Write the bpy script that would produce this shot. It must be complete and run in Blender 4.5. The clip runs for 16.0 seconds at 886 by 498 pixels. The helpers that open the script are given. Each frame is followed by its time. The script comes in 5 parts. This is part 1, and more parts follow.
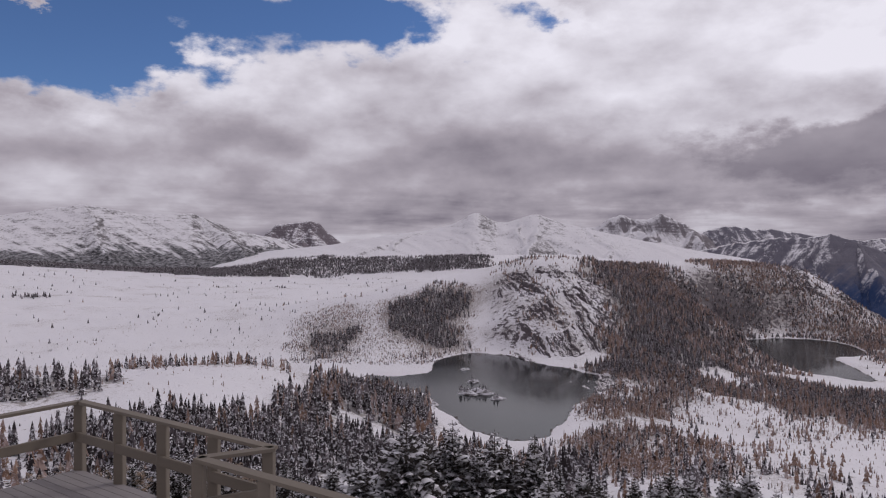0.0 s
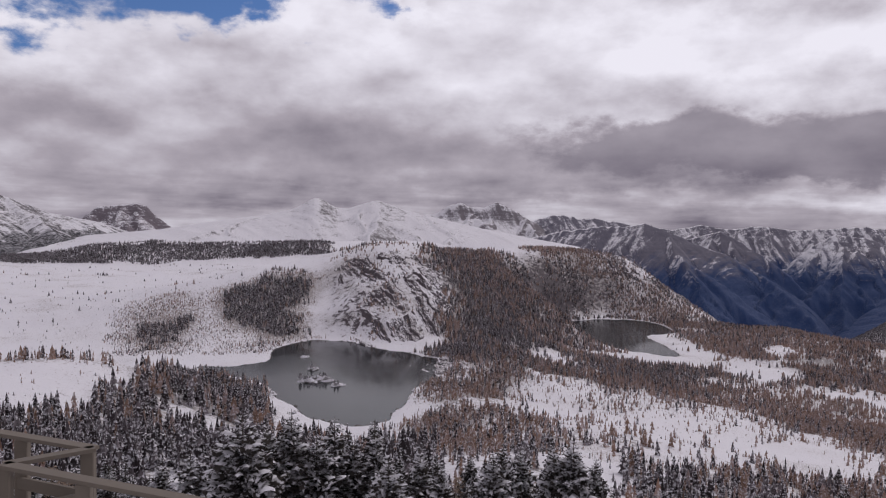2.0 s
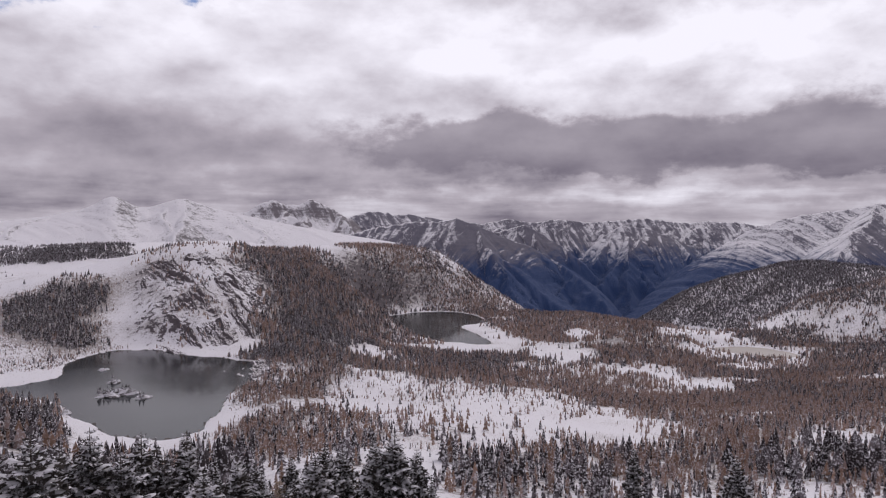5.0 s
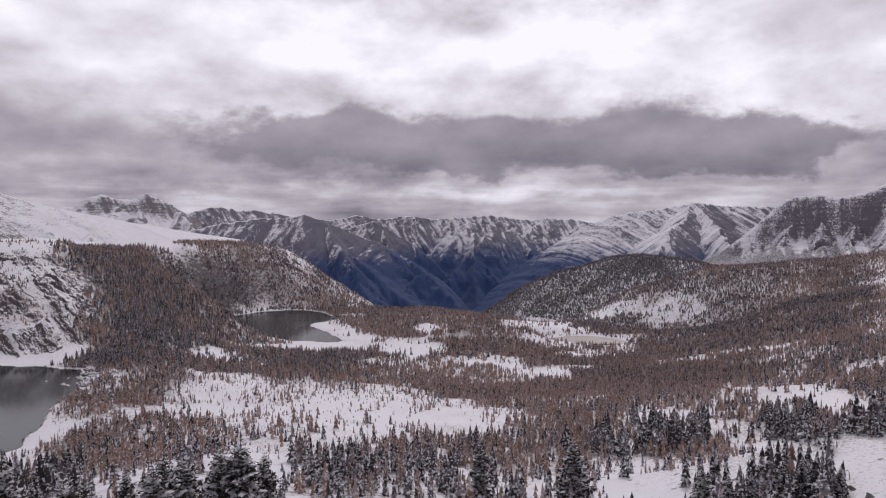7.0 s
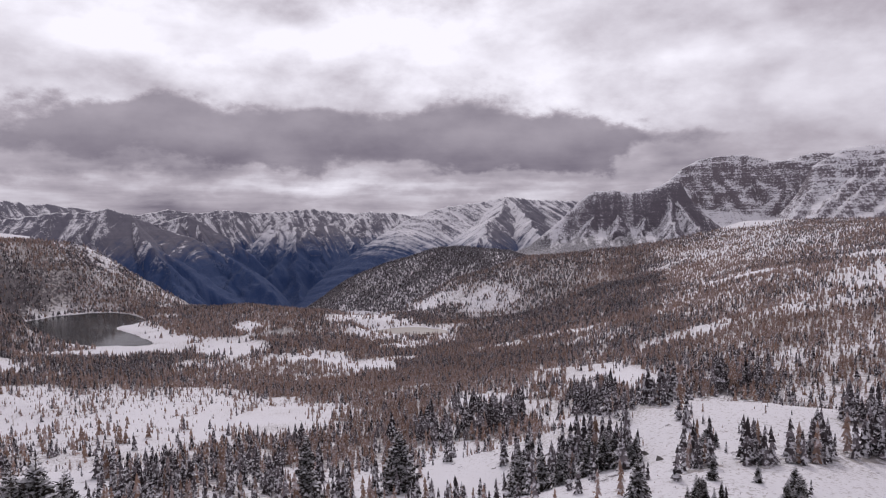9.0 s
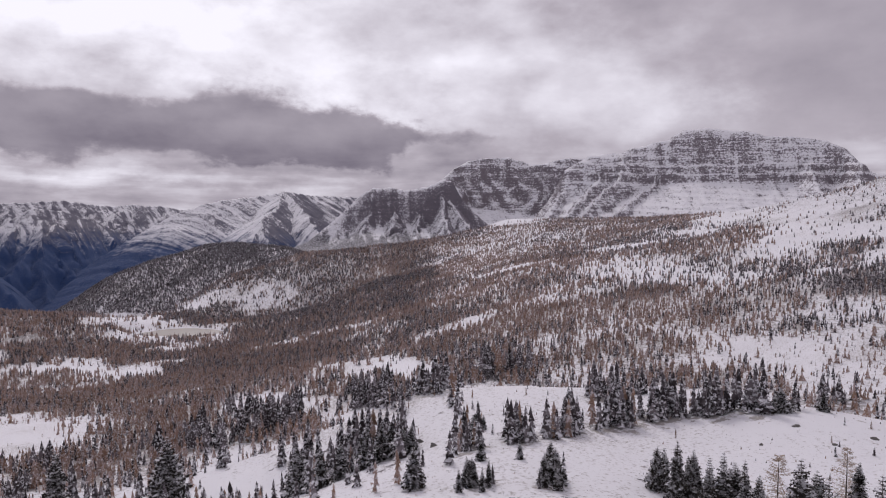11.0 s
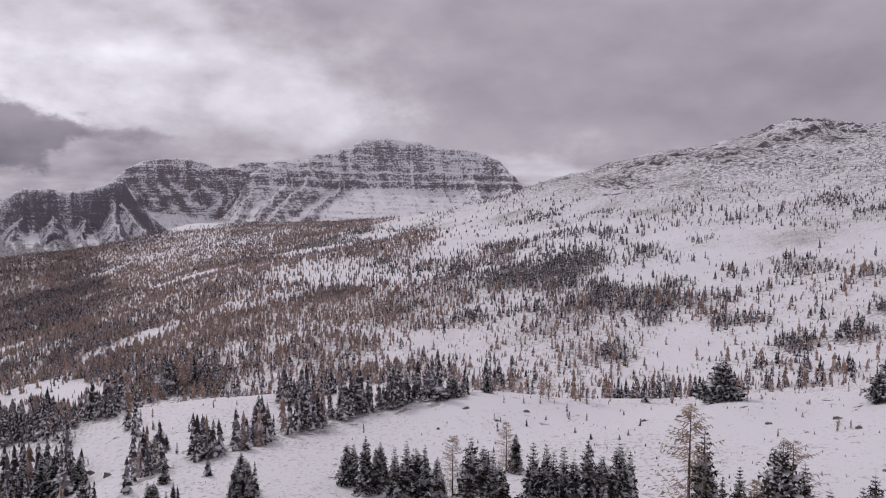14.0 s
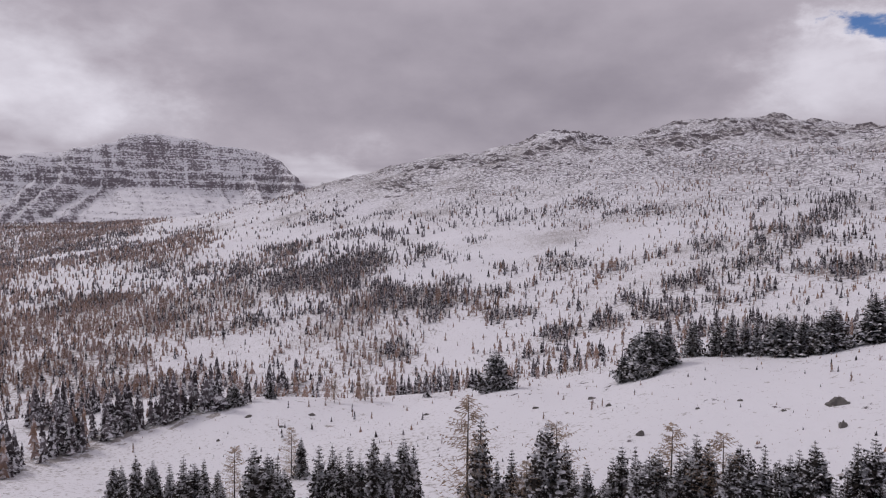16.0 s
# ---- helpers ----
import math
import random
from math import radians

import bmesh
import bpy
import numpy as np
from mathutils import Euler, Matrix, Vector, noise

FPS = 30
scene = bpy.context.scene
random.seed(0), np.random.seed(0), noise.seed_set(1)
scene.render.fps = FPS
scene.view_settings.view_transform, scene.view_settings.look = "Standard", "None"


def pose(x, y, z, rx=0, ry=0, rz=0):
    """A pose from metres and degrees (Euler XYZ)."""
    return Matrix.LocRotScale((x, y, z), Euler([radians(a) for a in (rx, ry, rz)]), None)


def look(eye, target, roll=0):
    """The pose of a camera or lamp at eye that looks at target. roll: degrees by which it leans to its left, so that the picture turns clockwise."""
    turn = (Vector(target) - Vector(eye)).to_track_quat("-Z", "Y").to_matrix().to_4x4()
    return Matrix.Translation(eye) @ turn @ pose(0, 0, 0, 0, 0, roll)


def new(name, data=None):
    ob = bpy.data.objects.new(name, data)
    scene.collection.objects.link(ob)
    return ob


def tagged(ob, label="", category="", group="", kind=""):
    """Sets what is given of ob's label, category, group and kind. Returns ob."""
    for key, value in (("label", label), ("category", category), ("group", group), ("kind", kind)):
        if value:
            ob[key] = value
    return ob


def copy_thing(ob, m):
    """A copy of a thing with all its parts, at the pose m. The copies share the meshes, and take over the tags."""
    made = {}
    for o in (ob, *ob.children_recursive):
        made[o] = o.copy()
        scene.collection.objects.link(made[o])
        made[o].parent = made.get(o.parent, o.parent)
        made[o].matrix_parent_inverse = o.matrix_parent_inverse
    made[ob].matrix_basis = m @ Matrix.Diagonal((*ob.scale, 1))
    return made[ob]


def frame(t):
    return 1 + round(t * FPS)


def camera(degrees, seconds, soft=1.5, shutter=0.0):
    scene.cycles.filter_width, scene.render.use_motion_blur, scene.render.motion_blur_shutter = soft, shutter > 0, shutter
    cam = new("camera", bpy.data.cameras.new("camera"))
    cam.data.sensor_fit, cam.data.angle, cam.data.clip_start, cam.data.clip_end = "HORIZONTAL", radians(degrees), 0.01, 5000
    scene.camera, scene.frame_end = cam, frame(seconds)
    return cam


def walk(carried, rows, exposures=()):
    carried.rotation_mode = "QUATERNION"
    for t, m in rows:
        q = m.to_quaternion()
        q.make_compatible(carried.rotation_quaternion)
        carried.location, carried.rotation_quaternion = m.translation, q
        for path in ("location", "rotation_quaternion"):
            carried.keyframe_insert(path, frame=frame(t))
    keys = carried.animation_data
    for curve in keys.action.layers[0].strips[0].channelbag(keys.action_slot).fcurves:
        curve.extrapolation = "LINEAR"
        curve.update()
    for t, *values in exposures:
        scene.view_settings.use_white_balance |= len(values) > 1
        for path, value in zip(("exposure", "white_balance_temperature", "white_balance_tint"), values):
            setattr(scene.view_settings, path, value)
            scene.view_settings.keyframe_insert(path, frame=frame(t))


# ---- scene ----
# ---------------------------------------------------------------- camera
cam = camera(64.39, 16.0, soft=1.15)
# seconds, yaw, pitch, roll: the camera turns on the spot, eye at the origin
TURN = [
    (0.0, 0.00, -0.50, 0.00), (0.5, -3.70, -0.85, -0.25), (1.0, -7.00, -1.13, -0.53), (1.5, -10.21, -1.39, -0.67),
    (2.0, -12.87, -1.57, -0.53), (2.5, -15.41, -1.68, -0.23), (3.0, -17.48, -1.72, 0.13), (3.5, -19.77, -1.72, 0.36),
    (4.0, -22.17, -1.77, 0.57), (6.5, -36.95, -2.07, 0.38), (7.0, -40.00, -2.25, 0.51), (7.5, -43.65, -2.38, 0.64),
    (8.0, -47.15, -2.49, 0.75), (10.5, -67.13, -3.39, 0.07), (11.0, -72.19, -3.32, -0.19), (11.5, -77.22, -3.24, -0.26),
    (12.0, -81.61, -3.16, -0.38), (12.5, -86.02, -3.05, -0.45), (13.0, -89.88, -2.98, -0.51), (13.5, -93.70, -2.89, -0.50),
    (14.0, -97.24, -2.83, -0.41), (14.5, -101.12, -2.79, -0.35), (15.0, -104.86, -2.74, -0.34), (15.5, -109.22, -2.68, -0.42),
    (16.0, -114.73, -2.56, -0.61)]
walk(cam, [(t, pose(0, 0, 0, 90 + p, r, y)) for t, y, p, r in TURN], [(0.0, -0.22, 6270, 18.5), (3.5, -0.09, 6270, 18.5), (7.0, 0.03, 6270, 18.5), (12.5, 0.01, 6270, 18.5), (16.0, -0.06, 6270, 18.5)])

# ---------------------------------------------------------------- world and sun
SUN_AZ, SUN_EL = 58.0, 40.0


class Nodes:
    """Short hand for building node trees."""

    def __init__(self, tree):
        self.tree = tree
        tree.nodes.clear()

    def add(self, kind, **values):
        n = self.tree.nodes.new(kind)
        for k, v in values.items():
            if k in n.inputs:
                self.set(n.inputs[k], v)
            else:
                setattr(n, k, v)
        return n

    def set(self, socket, v):
        if isinstance(v, bpy.types.NodeSocket):
            self.tree.links.new(v, socket)
        else:
            socket.default_value = v

    def math(self, op, a, b=0.0, c=0.0, clamp=False):
        n = self.tree.nodes.new("ShaderNodeMath")
        n.operation, n.use_clamp = op, clamp
        for i, v in enumerate((a, b, c)):
            self.set(n.inputs[i], v)
        return n.outputs[0]

    def smooth(self, v, lo, hi, a=0.0, b=1.0):
        n = self.tree.nodes.new("ShaderNodeMapRange")
        n.interpolation_type = "SMOOTHSTEP"
        for i, x in enumerate((v, lo, hi, a, b)):
            self.set(n.inputs[i], x)
        return n.outputs[0]

    def mix(self, f, a, b):
        n = self.tree.nodes.new("ShaderNodeMix")
        n.data_type = "RGBA"
        self.set(n.inputs[0], f)
        for s, v in ((n.inputs[6], a), (n.inputs[7], b)):
            self.set(s, (*v, 1.0) if isinstance(v, tuple) and len(v) == 3 else v)
        return n.outputs[2]

    def noise(self, vector, scale, detail=4.0, rough=0.55, distortion=0.0):
        return self.add("ShaderNodeTexNoise", Vector=vector, Scale=scale, Detail=detail, Roughness=rough,
                        Distortion=distortion).outputs

    def stretch(self, vector, sx, sy, sz):
        n = self.tree.nodes.new("ShaderNodeVectorMath")
        n.operation = "MULTIPLY"
        self.set(n.inputs[0], vector)
        n.inputs[1].default_value = (sx, sy, sz)
        return n.outputs[0]


def build_sky():
    world = bpy.data.worlds.new("sky")
    scene.world = world
    world.use_nodes = True
    g = Nodes(world.node_tree)
    out = g.add("ShaderNodeOutputWorld")
    sky = g.add("ShaderNodeTexSky")
    sky.sky_type, sky.sun_disc = "NISHITA", False
    sky.sun_elevation, sky.sun_rotation, sky.altitude = radians(SUN_EL), radians(SUN_AZ), 2400
    sky.dust_density, sky.ozone_density = 0.1, 4.0
    coord = g.add("ShaderNodeTexCoord").outputs["Generated"]
    xyz = g.add("ShaderNodeSeparateXYZ", Vector=coord).outputs
    # drifting edges: azimuth and elevation in degrees, bent by noise
    bend = g.add("ShaderNodeSeparateColor", Color=g.noise(g.stretch(coord, 1, 1, 1.8), 7.0, 7.0, 0.6)["Color"]).outputs
    az = g.math("MULTIPLY", g.math("ARCTAN2", xyz[0], xyz[1]), 57.2958)
    el = g.math("MULTIPLY", g.math("ARCSINE", xyz[2]), 57.2958)
    azw = g.math("ADD", az, g.math("MULTIPLY", g.math("SUBTRACT", bend[0], 0.5), 24.0))
    elw = g.math("ADD", el, g.math("MULTIPLY", g.math("SUBTRACT", bend[1], 0.5), 8.0))

    def blob(a, e, wa, we, amount):
        dx = g.math("DIVIDE", g.math("SUBTRACT", azw, a), wa)
        dy = g.math("DIVIDE", g.math("SUBTRACT", elw, e), we)
        d2 = g.math("ADD", g.math("MULTIPLY", dx, dx), g.math("MULTIPLY", dy, dy))
        return g.math("MULTIPLY", g.math("EXPONENT", g.math("MULTIPLY", d2, -1.0)), amount)

    def total(items):
        s = items[0]
        for i in items[1:]:
            s = g.math("ADD", s, i)
        return s

    # heaped cloud: billows, and the same a little higher, so that their upper sides catch the light
    heap = g.stretch(coord, 1, 1, 1.9)
    lifted = g.add("ShaderNodeVectorMath", operation="ADD")
    g.set(lifted.inputs[0], heap)
    lifted.inputs[1].default_value = (0.0, 0.0, 0.055)
    puff = g.noise(heap, 4.2, 8.0, 0.50)["Fac"]
    relief = g.math("SUBTRACT", puff, g.noise(lifted.outputs[0], 4.2, 8.0, 0.50)["Fac"])
    fine = g.noise(g.stretch(coord, 1, 1, 2.2), 11.0, 7.0, 0.55)["Fac"]
    calm = g.smooth(az, 72.0, 100.0, 1.0, 0.34)
    texture = g.math("MULTIPLY", calm, g.math("ADD", g.math("MULTIPLY", g.math("SUBTRACT", puff, 0.5), 0.55), g.math("MULTIPLY", relief, 0.95)))
    texture = g.math("ADD", texture, g.math("MULTIPLY", g.math("SUBTRACT", fine, 0.5), g.smooth(az, 75.0, 105.0, 0.26, 0.08)))
    flat = g.noise(g.stretch(coord, 1, 1, 8.0), 5.0, 7.0, 0.55, 0.2)["Fac"]
    texture = g.math("ADD", texture, g.math("MULTIPLY", g.math("SUBTRACT", flat, 0.5), g.smooth(el, 6.0, 1.5, 0.0, 1.0)))
    # where the cover is thin and lit through, and where it hangs dark
    light = total([blob(-20, 11.5, 16, 3.5, 0.20), blob(14, 14, 18, 5.5, 0.32), blob(36, 14, 14, 3.8, 0.38), blob(52, 13.5, 9, 4.0, 0.42),
                   blob(62, 9.8, 6, 2.6, 0.34), blob(70, 8.6, 5, 2.2, 0.22), blob(88, 8.0, 5, 1.6, 0.15), blob(145, 10.0, 6, 3.5, 0.28),
                   blob(107, 4, 6, 1.6, 0.16), blob(66, 16, 10, 4, 0.22), blob(80, 9, 15, 6, 0.13), blob(80, 12, 9, 4, 0.12), blob(0, 40, 60, 18, 0.1), blob(45, 2.2, 24, 0.8, 0.16), blob(-22, 4, 14, 2.5, 0.10)])
    dark = total([blob(-22, 7.5, 10, 3, 0.10), blob(2, 8, 14, 3, 0.08), blob(4, 3.0, 12, 1.2, 0.20), blob(26, 3.4, 9, 1.1, 0.20), blob(15, 5.5, 8, 1.6, 0.08),
                  blob(104, 10, 20, 5, 0.07), blob(124, 11, 20, 8, 0.12), blob(98, 17, 14, 4, 0.06), blob(58, 19, 20, 3, 0.12)])
    # holes with blue sky
    hole = total([blob(-24, 17, 14, 4.5, 1.0), blob(-30, 14, 8, 3.2, 0.8), blob(-33.5, 19, 3.5, 3, -1.3), blob(-3, 17.5, 9, 3.0, 0.8), blob(9, 18, 3, 2, 0.5), blob(147.5, 13.2, 4, 1.5, 0.66)])
    rim = g.math("MULTIPLY", g.smooth(hole, 0.02, 0.4), 0.16)
    tone = g.math("ADD", g.math("SUBTRACT", g.math("ADD", 0.50, g.math("ADD", light, rim)), dark), texture)
    # the long dark cloud with a flat base and a ragged top
    bank = total([blob(43, 6.3, 19, 2.9, 1.0), blob(30, 6.2, 9, 2.0, 0.55), blob(63, 5.4, 10, 1.9, 0.75), blob(74, 5.0, 8, 1.3, 0.35), blob(45, 2.6, 30, 0.9, -0.35)])
    bank = g.smooth(g.math("ADD", bank, g.math("MULTIPLY", g.math("SUBTRACT", puff, 0.5), 1.1)), 0.30, 0.72)
    under = g.math("ADD", 0.20, g.math("ADD", g.math("MULTIPLY", texture, 0.52), g.math("MULTIPLY", g.math("SUBTRACT", el, 6.0), 0.012)))
    tone = g.math("ADD", tone, g.math("MULTIPLY", g.math("MULTIPLY", bank, 0.88), g.math("SUBTRACT", under, tone)))
    ramp = g.add("ShaderNodeValToRGB", Fac=tone)
    e = ramp.color_ramp.elements
    e[0].position, e[0].color = 0.02, (0.127, 0.113, 0.145, 1)
    e[1].position, e[1].color = 0.98, (0.93, 0.93, 0.95, 1)
    m = e.new(0.48)
    m.color = (0.44, 0.41, 0.435, 1)
    hole = g.smooth(g.math("ADD", hole, g.math("MULTIPLY", g.math("MULTIPLY", texture, -1.3), g.smooth(hole, 0.05, 0.35))), 0.40, 0.66)
    blue = g.stretch(sky.outputs[0], 0.07, 0.08, 0.09)
    colour = g.mix(hole, ramp.outputs[0], blue)
    back = g.add("ShaderNodeBackground", Color=colour, Strength=1.0)
    g.tree.links.new(back.outputs[0], out.inputs[0])


build_sky()
sun = new("sun", bpy.data.lights.new("sun", "SUN"))
sun.data.energy, sun.data.angle, sun.data.color = 1.0, radians(11), (1.0, 0.95, 0.88)
sa, se = radians(SUN_AZ), radians(SUN_EL)
sun.matrix_world = look((math.sin(sa) * math.cos(se) * 50, math.cos(sa) * math.cos(se) * 50, math.sin(se) * 50), (0, 0, 0))


# ---------------------------------------------------------------- helpers for numbers and meshes
def polar(az, r):
    a = np.radians(az)
    return r * np.sin(a), r * np.cos(a)


def grid_noise(x, y, seed):
    """Smooth value noise with one bump per unit, -1 to 1."""
    table = np.random.RandomState(seed).rand(256, 256).astype(np.float32) * 2 - 1
    xi, yi = np.floor(x).astype(np.int64), np.floor(y).astype(np.int64)
    fx, fy = x - xi, y - yi
    fx, fy = fx * fx * (3 - 2 * fx), fy * fy * (3 - 2 * fy)
    a, b = table[xi & 255, yi & 255], table[(xi + 1) & 255, yi & 255]
    c, d = table[xi & 255, (yi + 1) & 255], table[(xi + 1) & 255, (yi + 1) & 255]
    return (a * (1 - fx) + b * fx) * (1 - fy) + (c * (1 - fx) + d * fx) * fy


def fbm(x, y, size, octaves, seed, gain=0.5):
    s, amp, tot = 0.0, 1.0, 0.0
    for o in range(octaves):
        k = 2.03 ** o / size
        s = s + amp * grid_noise(x * k + 17.3 * o, y * k - 9.1 * o, seed + o)
        tot += amp
        amp *= gain
    return s / tot


def ridged(x, y, size, octaves, seed):
    s, amp, tot = 0.0, 1.0, 0.0
    for o in range(octaves):
        k = 2.1 ** o / size
        s = s + amp * (1 - 2 * np.abs(grid_noise(x * k + 5.7 * o, y * k + 3.3 * o, seed + o)))
        tot += amp
        amp *= 0.5
    return s / tot


def smoothstep(v, lo, hi):
    t = np.clip((v - lo) / (hi - lo), 0, 1)
    return t * t * (3 - 2 * t)


def make_mesh(name, verts, faces, material, smooth=False):
    """A mesh from arrays: verts n x 3, faces m x 3 or m x 4."""
    verts, faces = np.asarray(verts, np.float32), np.asarray(faces, np.int32)
    me = bpy.data.meshes.new(name)
    n, k = faces.shape
    me.vertices.add(len(verts))
    me.vertices.foreach_set("co", verts.ravel())
    me.loops.add(n * k)
    me.loops.foreach_set("vertex_index", faces.ravel())
    me.polygons.add(n)
    me.polygons.foreach_set("loop_start", np.arange(n, dtype=np.int32) * k)
    me.polygons.foreach_set("use_smooth", np.full(n, smooth))
    me.update(calc_edges=True)
    me.materials.append(material)
    return me


def grid_faces(rows, cols):
    i = np.arange(rows * cols).reshape(rows, cols)
    return np.stack([i[:-1, :-1].ravel(), i[:-1, 1:].ravel(), i[1:, 1:].ravel(), i[1:, :-1].ravel()], 1)


def part(name, me, parent, label=""):
    ob = new(name, me)
    ob.parent = parent
    if label:
        tagged(ob, label)
    return ob


# ---------------------------------------------------------------- materials
def material(name):
    m = bpy.data.materials.new(name)
    m.use_nodes = True
    g = Nodes(m.node_tree)
    out = g.add("ShaderNodeOutputMaterial")
    bsdf = g.add("ShaderNodeBsdfPrincipled")
    g.tree.links.new(bsdf.outputs[0], out.inputs[0])
    return m, g, bsdf


def bump(g, bsdf, height, distance, strength=1.0):
    b = g.add("ShaderNodeBump", Height=height, Distance=distance, Strength=strength)
    g.tree.links.new(b.outputs[0], bsdf.inputs["Normal"])


SNOW = (0.80, 0.80, 0.83)
ROCK = (0.16, 0.15, 0.155)


def ground_material():
    m, g, b = material("snowy_ground")
    geo = g.add("ShaderNodeNewGeometry").outputs
    pos = geo["Position"]
    nz = g.add("ShaderNodeSeparateXYZ", Vector=geo["Normal"]).outputs[2]
    broad = g.noise(pos, 0.012, 5.0, 0.6)["Fac"]
    tuft = g.noise(pos, 1.3, 5.0, 0.7)["Fac"]
    speck = g.noise(pos, 0.16, 7.0, 0.72)["Fac"]
    scrub = g.smooth(g.math("ADD", g.math("MULTIPLY", broad, 0.55), g.math("ADD", g.math("MULTIPLY", tuft, 0.75), g.math("MULTIPLY", g.math("SUBTRACT", 0.985, nz, clamp=True), 0.7))), 0.70, 0.82)
    pz = g.add("ShaderNodeSeparateXYZ", Vector=pos).outputs[2]
    patchy = g.smooth(g.noise(pos, 0.022, 4.0, 0.6)["Fac"], 0.36, 0.58, 0.45, 1.0)
    talus = g.math("MULTIPLY", g.math("MULTIPLY", patchy, g.smooth(g.math("ADD", pz, g.math("MULTIPLY", broad, 80.0)), 12, 100)), g.smooth(g.noise(pos, 0.24, 7.0, 0.8)["Fac"], 0.485, 0.52))
    rocky = g.smooth(g.math("ADD", nz, g.math("MULTIPLY", g.math("SUBTRACT", speck, 0.5), -1.2)), 0.80, 0.765)
    rock_noise = g.noise(pos, 0.35, 6.0, 0.65)["Fac"]
    rock = g.mix(rock_noise, (0.031, 0.026, 0.031), (0.165, 0.138, 0.150))
    plant = g.mix(g.noise(pos, 2.0, 3.0)["Fac"], (0.10, 0.080, 0.06), (0.24, 0.19, 0.145))
    brush = g.add("ShaderNodeAttribute", attribute_name="brush").outputs["Fac"]
    low = g.smooth(g.math("ADD", g.noise(pos, 0.45, 6.0, 0.7)["Fac"], g.math("MULTIPLY", brush, 0.23)), 0.62, 0.70)
    snow = g.mix(broad, (0.76, 0.76, 0.80), (0.86, 0.86, 0.88))
    c = g.mix(g.math("MAXIMUM", g.math("MULTIPLY", scrub, 0.65), g.math("MULTIPLY", low, 0.7)), snow, plant)
    c = g.mix(g.math("MAXIMUM", rocky, g.math("MULTIPLY", talus, 0.95)), c, rock)
    g.set(b.inputs["Base Color"], c)
    g.set(b.inputs["Roughness"], 0.75)
    bump(g, b, g.math("ADD", speck, g.math("MULTIPLY", tuft, 0.4)), 0.8, 0.6)
    return m


def mountain_material(name, strata, cover, rock_low, rock_high, treeline=-9999.0, forest=(0.03, 0.035, 0.04), scale=1.0, steep=0.75, bare=0.25, beds_at=1.0, wind=0.25, blur=45.0, streak=0.0, grain=30.0, mottle=0.9):
    """Rock with beds and snow lying on what is not steep. cover: how much snow; treeline: height below which the forest
    colour covers it, woods alone or woods with painted haze; streak: how strongly snow lies in gullies that run down
    the fall line, grain metres apart."""
    m, g, b = material(name)
    geo = g.add("ShaderNodeNewGeometry").outputs
    pos = geo["Position"]
    p = g.add("ShaderNodeSeparateXYZ", Vector=pos).outputs
    nz = g.add("ShaderNodeSeparateXYZ", Vector=geo["Normal"]).outputs[2]
    big = g.noise(pos, 0.006 * scale, 6.0, 0.62)["Fac"]
    mid = g.noise(pos, 0.03 * scale, 8.0, 0.68)["Fac"]
    beds = g.noise(g.stretch(pos, 0.12, 0.12, 2.4), 0.035 * beds_at, 5.0, 0.6)["Fac"]
    flow = g.add("ShaderNodeAttribute", attribute_name="flow").outputs["Vector"]
    runs = g.noise(g.stretch(flow, 1.0, 0.13, 0.0), 1.0 / grain, 6.0, 0.6, 0.3)["Fac"]
    lie = g.math("ADD", nz, g.math("MULTIPLY", g.math("SUBTRACT", mid, 0.5), mottle))
    lie = g.math("ADD", lie, g.math("MULTIPLY", g.math("SUBTRACT", beds, 0.5), strata))
    lie = g.math("ADD", lie, g.math("MULTIPLY", g.math("SUBTRACT", runs, 0.5), streak))
    lie = g.math("ADD", lie, g.math("MULTIPLY", g.math("SUBTRACT", big, 0.5), 0.5))
    side = g.add("ShaderNodeSeparateXYZ", Vector=geo["Normal"]).outputs
    drift = g.math("SUBTRACT", g.math("MULTIPLY", side[0], -0.8), g.math("MULTIPLY", side[1], -0.6))
    lie = g.math("ADD", lie, g.math("MULTIPLY", drift, wind))
    snow_f = g.smooth(lie, steep - cover - 0.10, steep - cover + 0.16)
    rock = g.mix(g.math("ADD", g.math("MULTIPLY", mid, 0.6), g.math("MULTIPLY", beds, 0.4)), rock_low, rock_high)
    c = g.mix(snow_f, rock, SNOW)
    edge = g.math("ADD", p[2], g.math("MULTIPLY", g.math("SUBTRACT", big, 0.5), 120.0))
    edge = g.math("ADD", edge, g.math("MULTIPLY", g.math("SUBTRACT", runs, 0.5), 260.0 if streak else 0.0))
    # forest: the woods' own dark tone; on the far ranges haze blue is mixed in
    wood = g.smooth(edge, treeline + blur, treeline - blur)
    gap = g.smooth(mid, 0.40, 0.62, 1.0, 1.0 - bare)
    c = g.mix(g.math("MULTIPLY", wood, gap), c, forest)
    g.set(b.inputs["Base Color"], c)
    g.set(b.inputs["Roughness"], 0.85)
    g.set(b.inputs["Specular IOR Level"], 0.2)
    bump(g, b, g.math("ADD", g.math("ADD", mid, g.math("MULTIPLY", beds, 0.7)), g.math("MULTIPLY", runs, 1.5 * streak)), 9.0 / scale, 0.8)
    return m


